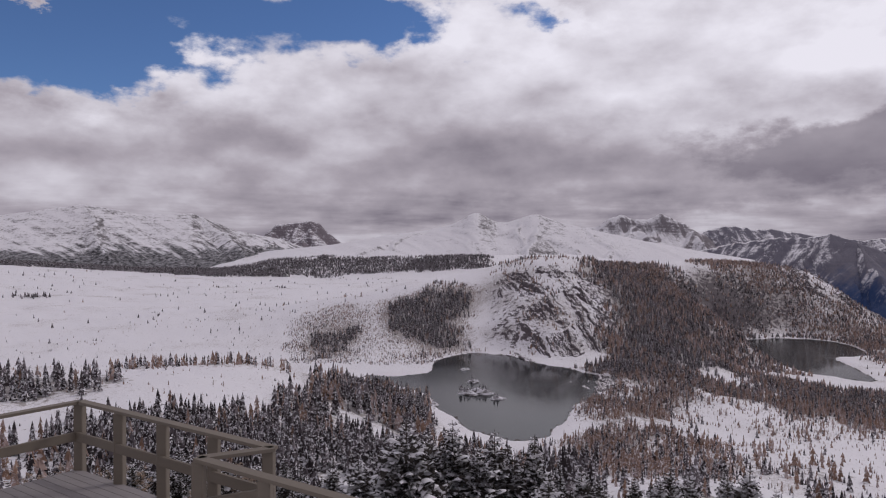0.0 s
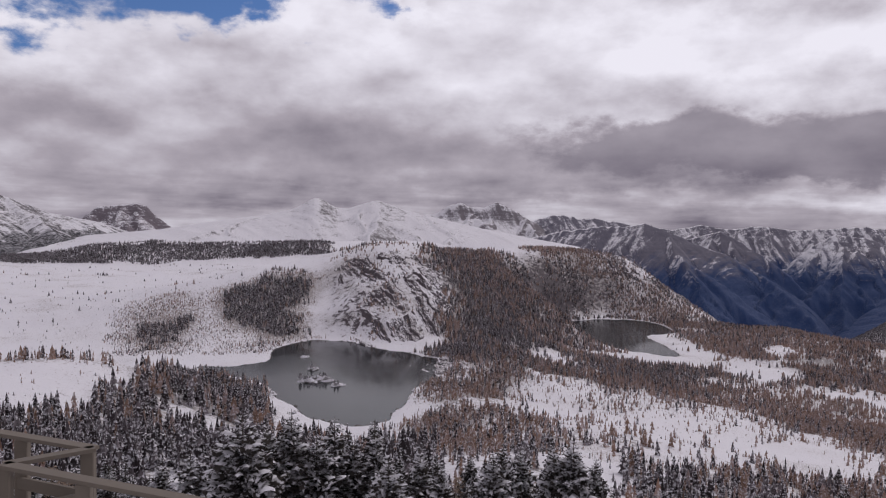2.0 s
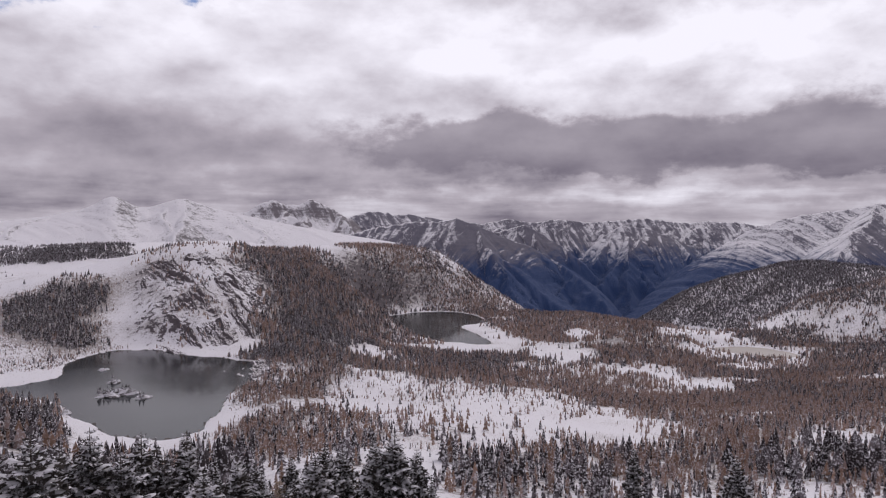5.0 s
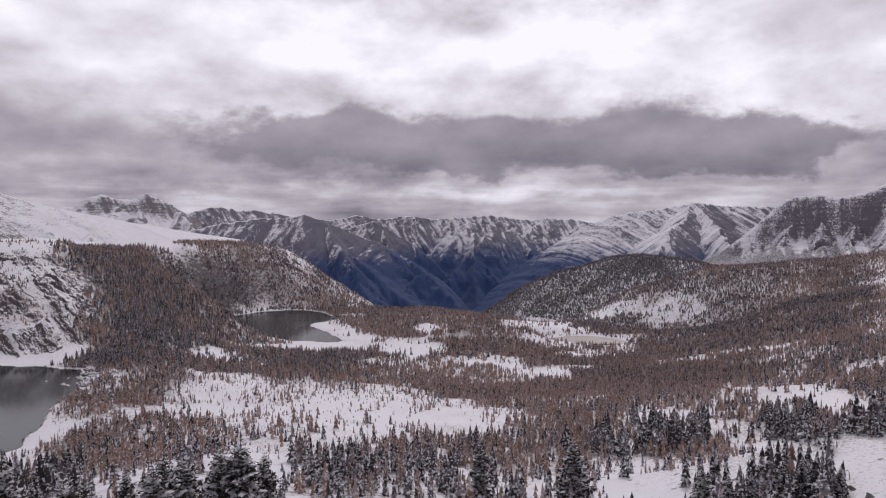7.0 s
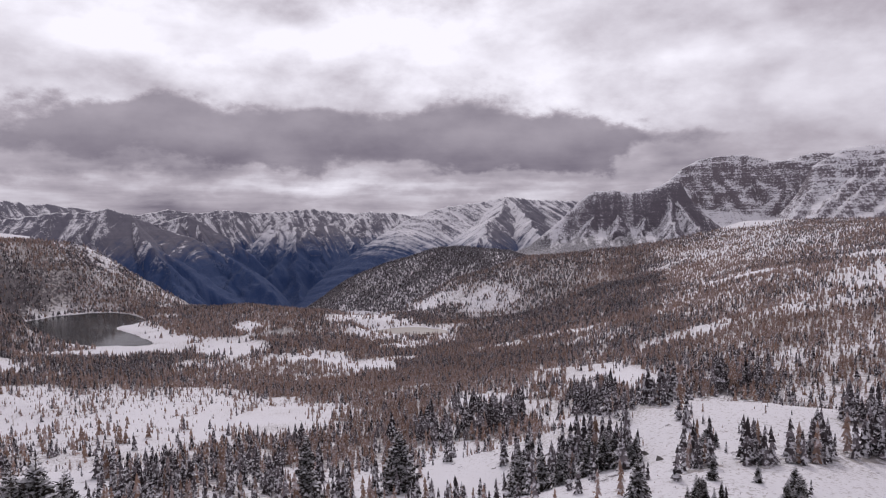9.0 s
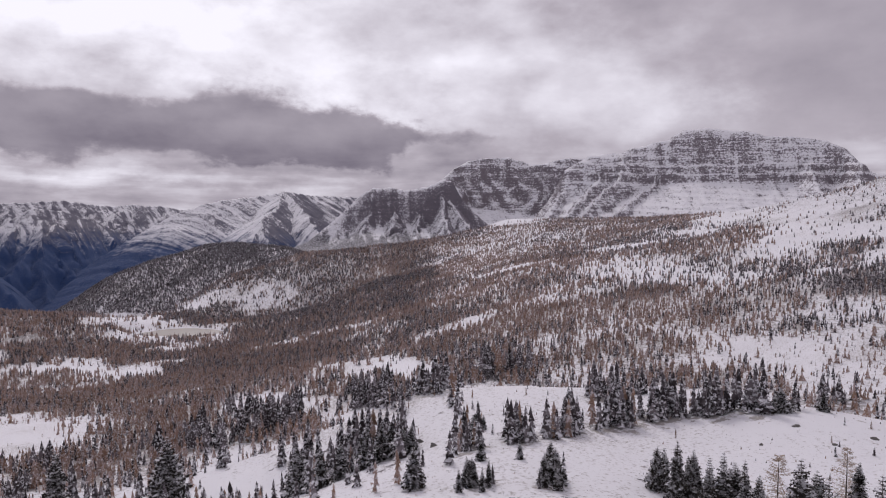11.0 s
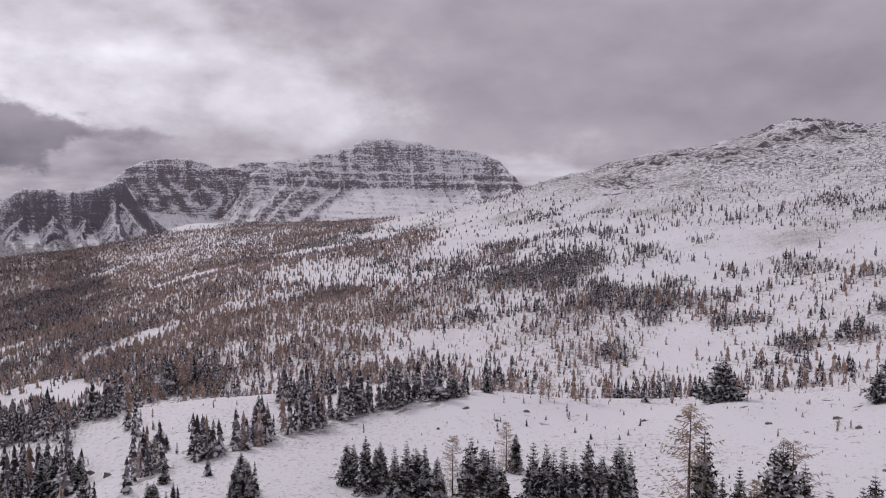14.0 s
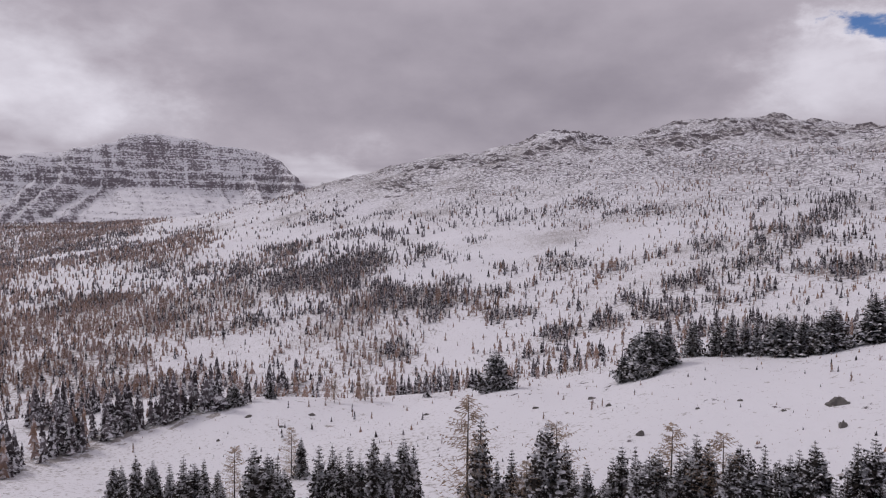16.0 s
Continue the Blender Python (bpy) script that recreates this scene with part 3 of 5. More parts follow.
def mountain(name, label, crest, front, back, foot, mat, rough=1.0, seed=1, step=0.115, rows=60, size=160.0, cliff=0.0, every=3.0, slant=0.7, fall=0.75, reach=0.95,
             steps=(), bed_by=0.8, jag_by=0.04, ribs=(60, 10, 0.3), spurs=()):
    """A range whose crest runs through points (bearing, distance, height), with spurs falling to the height foot over front metres towards the eye.
    spurs: single ridges as two points (bearing, distance, height); ribs: how far apart gullies run, how deep, how aslant."""
    c = np.array(crest, float)
    az = np.arange(c[0, 0], c[-1, 0], step)
    rc, zc = np.interp(az, c[:, 0], c[:, 1]), np.interp(az, c[:, 0], c[:, 2])
    jag = ridged(az * 60, az * 0, 34, 4, seed + 21) * rough * np.clip(zc - foot, 0, 200) * jag_by
    v = np.concatenate([np.linspace(-1.25, -0.12, rows), np.linspace(-0.12, 0, 14)[1:], np.linspace(0, 1, 10)[1:]])
    A, V = np.meshgrid(az, v, indexing="ij")
    R = rc[:, None] + np.where(V < 0, V * front, V * back)
    x, y = polar(A, R)
    # spurs are met by a bent plan, so that none runs dead straight
    keep = smoothstep(np.abs(V), 0.0, 0.10)
    bx, by = x + fbm(x, y, 220, 4, seed + 5) * 48 * keep, y + fbm(x, y, 220, 4, seed + 6) * 48 * keep
    d = np.abs(V)
    wall = cliff * smoothstep(d, 0.02, 0.20) + (1 - cliff) * d
    top = zc[:, None] - (zc[:, None] - foot) * np.where(V < 0, np.minimum(wall * (1.35 if every else 1.0), 1.5), d * 1.2)
    period, deep, slant_by = ribs
    z = top + 0.0
    # flow: how far along the slope, and how far down the fall line
    along, down = np.radians(A) * rc.mean() + V * front * slant_by + fbm(x, y, 300, 3, seed + 33) * 30, d * front
    lines = spur_lines(np.random.RandomState(seed), crest, front, foot, every, slant, reach) if every else []
    lines += [(*polar(a0, r0), z0, *polar(a1, r1), z1) for a0, r0, z0, a1, r1, z1 in spurs]
    for k, (x0, y0, z0, x1, y1, z1) in enumerate(lines):
        dx, dy = x1 - x0, y1 - y0
        long = math.hypot(dx, dy)
        t = np.clip(((bx - x0) * dx + (by - y0) * dy) / long ** 2, 0, 1)
        away = np.hypot(bx - x0 - t * dx, by - y0 - t * dy)
        ridge = z0 + (z1 - z0) * (cliff * 0.6 * smoothstep(t, 0.0, 0.25) + (1 - cliff * 0.6) * t) + ridged(t * long, t * 0 + k, 70, 3, seed + 41) * 7 * rough * t
        z_new = ridge - away * fall
        wins = (z_new > z) & (V < 0)
        z = np.where(wins, z_new, z)
        hand = np.sign((bx - x0) * dy - (by - y0) * dx)
        along = np.where(wins, k * 173.0 + hand * 57 + t * long - away * (z0 - z1) / long / fall, along)
        down = np.where(wins, away * math.hypot(1, (z0 - z1) / long / fall), down)
    z = np.where(V > 0, top, np.minimum(z, zc[:, None] + 1))
    z = z + jag[:, None] * (1 - smoothstep(d, 0.0, 0.08))
    tall = np.clip(z - foot, 0, None)
    z = z + ridged(x, y, size, 6, seed) * rough * np.clip(tall, 0, 110) * 0.06 * (0.2 + 0.8 * keep)
    z = z + ridged(x, y, size * 0.2, 4, seed + 3) * rough * np.clip(tall, 0, 60) * 0.07
    z = z + ridged(along, down * 0.14, period, 3, seed + 31) * deep * smoothstep(d, 0.01, 0.16) * smoothstep(tall, 0, 60)
    if steps:
        k = np.array(steps, float)
        bed = z + fbm(x, y, 130, 5, seed + 9, 0.6) * 24 + (np.radians(A) - np.radians(A).mean()) * 60
        z = np.minimum(z + (np.interp(bed, k[:, 0], k[:, 1]) - bed) * smoothstep(d, 0.0, 0.03) * bed_by, np.maximum(z, zc[:, None]))
    place = Vector((float(x.mean()), float(y.mean()), foot))
    thing = tagged(new(name), label, "mountain", "mountains round the valley")
    thing.location = place
    xyz, flow = np.stack([x, y, z], 2) - np.array(place), np.stack([along, down, 0 * z], 2)
    cut = int(np.searchsorted(v, -0.30))
    for word, rows_of in (("lower_slope", slice(0, cut + 1)), ("summit", slice(cut, None))):
        p = xyz[:, rows_of]
        me = make_mesh(word, p.reshape(-1, 3), grid_faces(*p.shape[:2])[:, ::-1], mat, True)
        me.attributes.new("flow", "FLOAT_VECTOR", "POINT").data.foreach_set("vector", flow[:, rows_of].astype(np.float32).ravel())
        part(word, me, thing)


MAT_WHITE = mountain_material("snow_mountain", 0.25, 0.15, (0.06, 0.056, 0.06), (0.24, 0.225, 0.23), treeline=-25, forest=(0.032, 0.033, 0.038), scale=2.5, steep=0.90, wind=0.4, bare=0.45, blur=22.0, streak=0.5, grain=60)
MAT_TWIN = mountain_material("snow_dome", 0.2, 0.05, (0.07, 0.066, 0.07), (0.26, 0.245, 0.25), scale=3.5, steep=0.78, streak=0.35, grain=45)
MAT_CRAG = mountain_material("crag_mountain", 0.4, 0.10, (0.085, 0.078, 0.090), (0.32, 0.295, 0.315), scale=5.5, beds_at=1.5, steep=0.76, streak=0.8, grain=40)
MAT_CLIFF = mountain_material("cliff_rock", 0.5, 0.10, (0.055, 0.051, 0.065), (0.25, 0.225, 0.255), scale=6.0, beds_at=2.4, steep=0.82, streak=1.25, grain=48, mottle=1.9, treeline=-118, forest=(0.075, 0.070, 0.080), bare=0.6, blur=22)
# distance haze painted in: blue woods, bluish rock, wide blur fading snow to blue
MAT_FAR_HAZED = mountain_material("far_mountain", 0.12, -0.03, (0.075, 0.075, 0.105), (0.24, 0.232, 0.275), treeline=-170, forest=(0.026, 0.056, 0.148), bare=0.04,
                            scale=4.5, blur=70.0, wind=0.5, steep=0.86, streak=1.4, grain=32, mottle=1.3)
MAT_STRATA = mountain_material("bedded_mountain", 1.05, 0.06, (0.075, 0.064, 0.076), (0.32, 0.285, 0.31), scale=4.2, beds_at=2.6, wind=0.15, streak=0.9, grain=36, mottle=1.9)

mountain("snow_massif", "broad snow mountain with rock bands under low cloud",
     [(-44, 4200, 60), (-38, 4200, 90), (-32, 4200, 140), (-27, 4200, 205), (-23, 4150, 150), (-19.6, 4200, 165), (-16.3, 4200, 68),
      (-13, 4200, 20), (-10, 4200, -60), (-8, 4200, -180)], 1550, 500, -130, MAT_WHITE, **dict(rough=0.5, seed=3, every=4.5, fall=0.4, slant=0.9, jag_by=0.015, ribs=(170, 9, 0.5)))
mountain("mesa_peak", "flat-topped rock peak dusted with snow",
     [(-15, 4500, -20), (-13.8, 4500, 80), (-13.3, 4500, 112), (-12.5, 4500, 120), (-10.7, 4500, 138), (-9.9, 4500, 118), (-9.4, 4500, 70), (-8.4, 4500, 10), (-7.5, 4500, -60)],
     600, 300, -110, MAT_STRATA, **dict(rough=0.5, seed=13, size=90, cliff=0.5, every=1.6, fall=0.8, rows=90, jag_by=0.02))
mountain("twin_peak", "two rounded snow peaks joined by a saddle",
     [(-22, 3500, -170), (-18, 3500, -100), (-14, 3500, -40), (-9, 3500, -10), (-4.3, 3550, 40), (-1.6, 3600, 62), (0.7, 3600, 94), (1.5, 3600, 118), (2.1, 3600, 142), (2.5, 3600, 152), (2.9, 3600, 152), (3.4, 3600, 136),
      (4.4, 3600, 104), (5.2, 3600, 104), (6.2, 3600, 124), (7.1, 3600, 142), (7.7, 3600, 144), (8.6, 3600, 124), (9.8, 3600, 98), (12.1, 3550, 62), (16, 3400, 8), (20, 3200, -35), (24, 3100, -70)],
     1000, 600, -90, MAT_TWIN, **dict(rough=0.25, seed=23, every=3.2, fall=0.5, slant=0.9, size=120, jag_by=0.004, ribs=(150, 7, 0.4)))
mountain("rock_peak", "rugged grey rock peaks with snow gullies",
     [(-3, 4700, -20), (-1, 4700, 60), (1, 4700, 60), (10, 4400, 70), (12.3, 4400, 100), (13.6, 4400, 156), (14.3, 4400, 162), (15.2, 4400, 140), (16.2, 4400, 142),
      (17.2, 4400, 168), (17.9, 4400, 150), (19.3, 4400, 90), (20.5, 4450, 40), (22.5, 4450, -120)],
     640, 300, -120, MAT_CRAG, **dict(cliff=0.15, rough=0.9, seed=33, every=1.6, fall=0.9, jag_by=0.05, ribs=(70, 12, 0.4)))
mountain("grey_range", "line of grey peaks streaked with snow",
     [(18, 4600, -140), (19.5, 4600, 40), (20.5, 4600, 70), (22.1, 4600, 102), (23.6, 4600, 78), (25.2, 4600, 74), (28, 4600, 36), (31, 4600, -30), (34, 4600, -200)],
     1200, 200, -430, MAT_FAR_HAZED, **dict(rough=0.9, seed=37, every=1.8, fall=0.8, ribs=(55, 14, 0.4)))
mountain("valley_wall", "snow-dusted mountainside falling to a forested valley painted haze-blue",
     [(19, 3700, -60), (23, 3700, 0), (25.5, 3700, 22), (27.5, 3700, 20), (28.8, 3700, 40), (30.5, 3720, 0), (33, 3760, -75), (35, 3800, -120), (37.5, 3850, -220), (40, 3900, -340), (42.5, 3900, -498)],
     950, 500, -500, MAT_FAR_HAZED, **dict(rough=0.9, seed=43, size=180, every=1.9, fall=0.7, slant=0.9, ribs=(40, 15, -0.6)))
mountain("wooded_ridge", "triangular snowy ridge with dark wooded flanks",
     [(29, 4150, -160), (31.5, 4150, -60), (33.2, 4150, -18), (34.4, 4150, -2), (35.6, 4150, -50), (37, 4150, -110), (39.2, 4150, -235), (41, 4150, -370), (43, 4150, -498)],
     800, 250, -500, MAT_FAR_HAZED, **dict(rough=0.9, seed=45, size=150, every=1.5, fall=0.7, slant=0.8, ribs=(38, 14, -0.7)))
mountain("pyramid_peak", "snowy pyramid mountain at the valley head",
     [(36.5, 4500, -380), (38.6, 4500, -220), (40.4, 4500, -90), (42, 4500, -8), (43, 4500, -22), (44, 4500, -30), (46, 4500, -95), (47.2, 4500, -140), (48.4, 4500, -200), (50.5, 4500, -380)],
     850, 200, -420, MAT_FAR_HAZED, **dict(rough=0.9, seed=47, size=150, every=1.5, fall=0.7, slant=0.8, ribs=(38, 14, 0.3)))
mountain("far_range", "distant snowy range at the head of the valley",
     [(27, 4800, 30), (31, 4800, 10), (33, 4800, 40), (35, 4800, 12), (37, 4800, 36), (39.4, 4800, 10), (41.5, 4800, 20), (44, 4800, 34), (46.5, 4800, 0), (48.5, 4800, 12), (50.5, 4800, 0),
      (53, 4800, -40), (60, 4800, -60)], 900, 90, -400, MAT_FAR_HAZED, **dict(rough=0.9, seed=53, size=200, every=2.0, fall=0.7, slant=0.8, ribs=(38, 14, 0.4)))
mountain("snow_ridge", "long snowy ridge rising to a sharp peak",
     [(41, 4000, -518), (43, 4000, -420), (46, 4050, -270), (49, 4100, -140), (51.2, 4130, -48), (53.6, 4150, 18), (55.5, 4180, 44), (57.5, 4200, 60), (58.4, 4200, 72), (59.1, 4200, 86), (59.8, 4210, 86), (60.8, 4220, 76), (62.5, 4250, 66), (66, 4300, 60),
      (72, 4300, 40), (78, 4300, -60)], 1000, 400, -520, MAT_FAR_HAZED, **dict(rough=0.8, seed=63, size=180, every=0, fall=0.62, ribs=(60, 16, 0.9),
                                                           spurs=((59.4, 4190, 84, 57.6, 3500, -120), (57.6, 3500, -120, 54.5, 3050, -330), (57.6, 3500, -120, 61.5, 3100, -300), (59.6, 4190, 84, 62.8, 3500, -150))))
mountain("cliff_mountain", "dark cliffs with snow chutes above a scree apron",
     [(58, 3300, -230), (61.3, 3300, -160), (63, 3300, -80), (64.6, 3300, 5), (65.8, 3300, 70), (66.6, 3300, 90), (68, 3300, 92), (69, 3300, 80), (70.2, 3300, 88), (71.4, 3300, 108), (72.3, 3300, 130),
      (72.9, 3310, 122), (73.5, 3320, 60), (74.8, 3350, -30), (76.5, 3400, -110)], 600, 300, -200, MAT_CLIFF,
     **dict(rough=0.8, seed=83, size=110, cliff=0.58, every=0, fall=1.15, rows=130, jag_by=0.03, ribs=(58, 22, 0.1),
          spurs=((66.4, 3290, 88, 65.0, 3000, -150), (68.4, 3290, 88, 67.6, 2960, -150), (70.3, 3290, 92, 70.0, 2960, -150), (72.3, 3300, 130, 72.6, 2900, -140), (72.6, 3300, 126, 74.6, 3050, -90))))
mountain("bedded_peak", "layered limestone peak with snow on its ledges",
     [(69, 3800, 0), (72, 3800, 150), (73.2, 3800, 215), (74.1, 3800, 246), (75.2, 3800, 264), (77.5, 3800, 272), (79, 3800, 238), (80, 3800, 232), (82, 3750, 262), (83.5, 3750, 255), (86, 3700, 150), (90, 3700, 0)],
     900, 400, -160, MAT_STRATA, **dict(rough=0.6, seed=93, cliff=0.3, every=1.3, slant=0.2, fall=1.0, reach=0.45, rows=150, jag_by=0.02, ribs=(45, 10, 0.1),
                                      steps=[(-160, -160), (0, -4), (4, 4), (34, 31), (38, 40), (70, 67), (74, 78), (110, 107), (150, 146), (156, 162), (196, 190), (204, 226), (236, 232), (240, 256), (300, 300)]))
mountain("great_massif", "broad layered rock massif with snow bands and gullies",
     [(76, 3200, -150), (79.6, 3220, -45), (81, 3250, 60), (82, 3280, 176), (82.9, 3300, 204), (83.8, 3300, 236), (84.9, 3300, 246), (86.4, 3300, 250), (87.2, 3300, 272), (88.1, 3300, 278), (88.6, 3300, 292), (89.8, 3300, 300),
      (90.3, 3300, 325), (91.0, 3300, 345), (92.6, 3300, 350), (95.8, 3300, 328), (96.6, 3300, 306), (98.4, 3300, 302), (100.6, 3300, 280), (101.9, 3300, 240), (102.6, 3300, 190), (103.4, 3300, 150), (105, 3300, 124), (109, 3300, 60),
      (114, 3300, -40)], 1100, 500, -150, MAT_STRATA,
     **dict(rough=0.6, seed=103, cliff=0.35, every=0, fall=1.0, rows=160, jag_by=0.02, ribs=(48, 11, 0.2),
          spurs=((82.6, 3290, 200, 80.2, 2800, -60), (84.9, 3295, 242, 82.4, 2750, -20), (86.9, 3290, 262, 83.3, 2640, -30), (89.4, 3240, 190, 85.6, 2600, -30), (99.5, 3260, 250, 100.5, 2800, 40),
                 (101.6, 3280, 240, 103.5, 2850, 80)),
          steps=[(-150, -150), (-20, -26), (-17, -17), (0, -6), (3, 4), (20, 13), (23, 23), (42, 34), (45, 45), (62, 54), (65, 65), (82, 75), (85, 86), (104, 98), (120, 112), (134, 150), (156, 158), (160, 186), (196, 198), (202, 218), (236, 236), (240, 250), (280, 280), (284, 296), (420, 420)]))
mountain("northern_range", "snow slopes closing the view behind the hill",
     [(150, 3600, 120), (180, 3600, 200), (220, 3600, 180), (260, 3600, 220), (300, 3800, 160), (318, 4200, 60)],
     1200, 400, -80, MAT_WHITE, **dict(rough=0.8, seed=113, step=0.8, rows=30, every=0))


def build_valley_floor():
    A, R = np.meshgrid(np.arange(24, 66, 0.3), np.linspace(1900, 4850, 60), indexing="ij")
    x, y = polar(A, R)
    z = -490 + fbm(x, y, 200, 4, 203) * 40
    # takes the same haze-blue woods colour as the far ranges
    me = make_mesh("valley_floor", np.stack([x, y, z], 2).reshape(-1, 3), grid_faces(*A.shape)[:, ::-1], MAT_FAR_HAZED, True)
    tagged(new("valley_floor", me), "deep forested valley floor with blue haze in its colour", "valley", kind="structure")


build_valley_floor()


# ---------------------------------------------------------------- trees: shapes
def skirts(rng, tiers, points, width, slim=1.0, inner=0.72):
    """A conifer one unit high as stacked, ragged cones. Returns verts and triangles."""
    V, F = [], []
    for k in range(tiers):
        z0 = 0.06 + 0.86 * (k / tiers)
        top = min(1.0, z0 + 1.5 / tiers) if k < tiers - 1 else 1.0
        rad = width * (1 - z0) ** slim + 0.012
        a0, base = rng.rand() * 6.28, len(V)
        cx, cy = (rng.rand(2) - 0.5) * width * 0.12
        V.append((cx * 0.4, cy * 0.4, top))
        for j in range(points):
            rr = rad * ((1.15 if j % 2 else inner) + 0.35 * (rng.rand() - 0.5))
            a = a0 + 6.2832 * j / points
            V.append((cx + rr * math.cos(a), cy + rr * math.sin(a), z0 + (-0.012 if j % 2 else 0.03) + (rng.rand() - 0.5) * 0.03))
        F += [(base, base + 1 + j, base + 1 + (j + 1) % points) for j in range(points)]
    return np.array(V), np.array(F)


def fronds(rng, n, width, droop, fat, lift=0.5):
    """A tree one unit high built of single boughs round a stem."""
    V, F = [], []
    for a in (0.0, 2.1, 4.2):
        b, w = len(V), 0.014
        V += [(w * math.cos(a), w * math.sin(a), -0.03), (w * math.cos(a + 2.1), w * math.sin(a + 2.1), -0.03), (0, 0, 1.0)]
        F.append((b, b + 1, b + 2))
    for i in range(n):
        u = (i + rng.rand()) / n
        z = 0.05 + 0.93 * u
        L = width * (1 - u) ** 0.8 * (0.6 + 0.75 * rng.rand()) + 0.02
        a = i * 2.4 + rng.rand() * 0.9
        c, s, w, d = math.cos(a), math.sin(a), fat * L * (0.7 + 0.6 * rng.rand()), droop + lift * u + 0.2 * (rng.rand() - 0.5)
        b, m = len(V), 0.5 + 0.2 * rng.rand()
        V += [(0, 0, z), (c * L * m - s * w, s * L * m + c * w, z + L * d * m - w * 0.4), (c * L, s * L, z + L * d),
              (c * L * m + s * w, s * L * m - c * w, z + L * d * m - w * 0.4)]
        F += [(b, b + 3, b + 1), (b + 3, b + 2, b + 1)]
    return np.array(V), np.array(F)


def forest_mesh(name, rng, shapes, x, y, z, height, spread, mat):
    """One mesh of many trees, each a turned and scaled copy of one of the shapes."""
    pick = rng.randint(0, len(shapes), len(x))
    verts, faces, off = [], [], 0
    for k, (V, F) in enumerate(shapes):
        i = np.nonzero(pick == k)[0]
        if not len(i):
            continue
        a = rng.rand(len(i)) * 6.2832
        h, s = height[i], height[i] * spread[i]
        c, n = np.cos(a) * s, np.sin(a) * s
        P = np.empty((len(i), len(V), 3), np.float32)
        lean = (rng.rand(len(i), 2) - 0.5) * 0.07
        P[:, :, 0] = x[i, None] + c[:, None] * V[:, 0] - n[:, None] * V[:, 1] + (lean[:, :1] * h[:, None]) * V[:, 2]
        P[:, :, 1] = y[i, None] + n[:, None] * V[:, 0] + c[:, None] * V[:, 1] + (lean[:, 1:] * h[:, None]) * V[:, 2]
        P[:, :, 2] = z[i, None] - 0.25 + h[:, None] * V[:, 2]
        verts.append(P.reshape(-1, 3))
        faces.append((F[None] + (off + np.arange(len(i)) * len(V))[:, None, None]).reshape(-1, 3))
        off += len(i) * len(V)
    return make_mesh(name, np.concatenate(verts), np.concatenate(faces), mat)


# ---------------------------------------------------------------- trees: where they grow
# bearing from, to, distance from, to, trees per hectare, share of larch, height, clumping
WOODS_WEST = [(-38, -20, 60, 170, 420, 0.5, 6.5, 0.3), (-38, -24.3, 205, 250, 900, 0.08, 6.5, 0.2), (-25, -9, 270, 305, 900, 0.45, 4.6, 0.5), (-13.5, -8, 200, 290, 700, 0.3, 6, 0.4),
              (-30, -9, 55, 195, 2100, 0.25, 6.5, 0.15), (-15, -9, 150, 275, 600, 0.18, 9, 0.3), (-11, -0.5, 120, 495, 1000, 0.08, 9, 0.1),
              (-3, 4, 75, 300, 700, 0.1, 10, 0.2), (2, 14, 60, 165, 650, 0.12, 9, 0.25), (3, 17, 165, 390, 450, 0.6, 5, 0.45),
              (-25, -12, 170, 280, 40, 0.5, 4, 0.5), (9.5, 16, 300, 640, 750, 0.75, 4.5, 0.4), (14, 30, 400, 640, 680, 0.75, 5, 0.45)]
WOODS_LAKE = [(19, 28, 930, 1300, 520, 0.5, 8, 0.3), (-4.4, 2.8, 715, 850, 1500, 0.03, 7, 0.1), (-10.6, -5.4, 655, 765, 1300, 0.03, 6, 0.1), (-13, 4, 625, 870, 1700, 0.5, 2.4, 0.35), (-4, 2.5, 640, 720, 260, 0.1, 6, 0.6), (-12, 5, 850, 890, 500, 0.2, 5.5, 0.6),
              (4, 13, 650, 880, 420, 0.5, 5, 0.4), (2.5, 16, 850, 1000, 420, 0.65, 5, 0.55), (11, 20, 600, 1440, 680, 0.32, 9, 0.2),
              (19, 34, 1180, 1700, 620, 0.6, 7.5, 0.25), (13, 24, 520, 1200, 620, 0.4, 8.5, 0.25), (20, 34, 540, 960, 600, 0.5, 7.5, 0.3),
              (30, 57, 840, 1480, 640, 0.6, 7.5, 0.25)]
WOODS_BENCH = [(28, 64, 100, 260, 260, 0.45, 6, 0.5), (11, 54, 220, 560, 720, 0.75, 6, 0.55), (14, 27, 62, 88, 800, 0.05, 9, 0.15), (27, 52, 115, 170, 320, 0.2, 7, 0.5), (24, 66, 520, 860, 600, 0.6, 7, 0.3), (12, 56, 85, 260, 260, 0.6, 4.6, 0.55),
               (50, 76, 250, 900, 600, 0.6, 6.5, 0.35), (50, 72, 860, 1900, 640, 0.5, 7.5, 0.4), (56, 72, 1270, 1385, 1300, 0.05, 8, 0.1), (68, 100, 300, 660, 640, 0.7, 6, 0.35), (66, 98, 600, 1100, 500, 0.65, 6, 0.4),
               (67, 94, 1050, 1850, 520, 0.65, 5.5, 0.5), (90, 107, 480, 1300, 150, 0.5, 5, 0.85), (94, 112, 240, 700, 230, 0.6, 5, 0.3)]
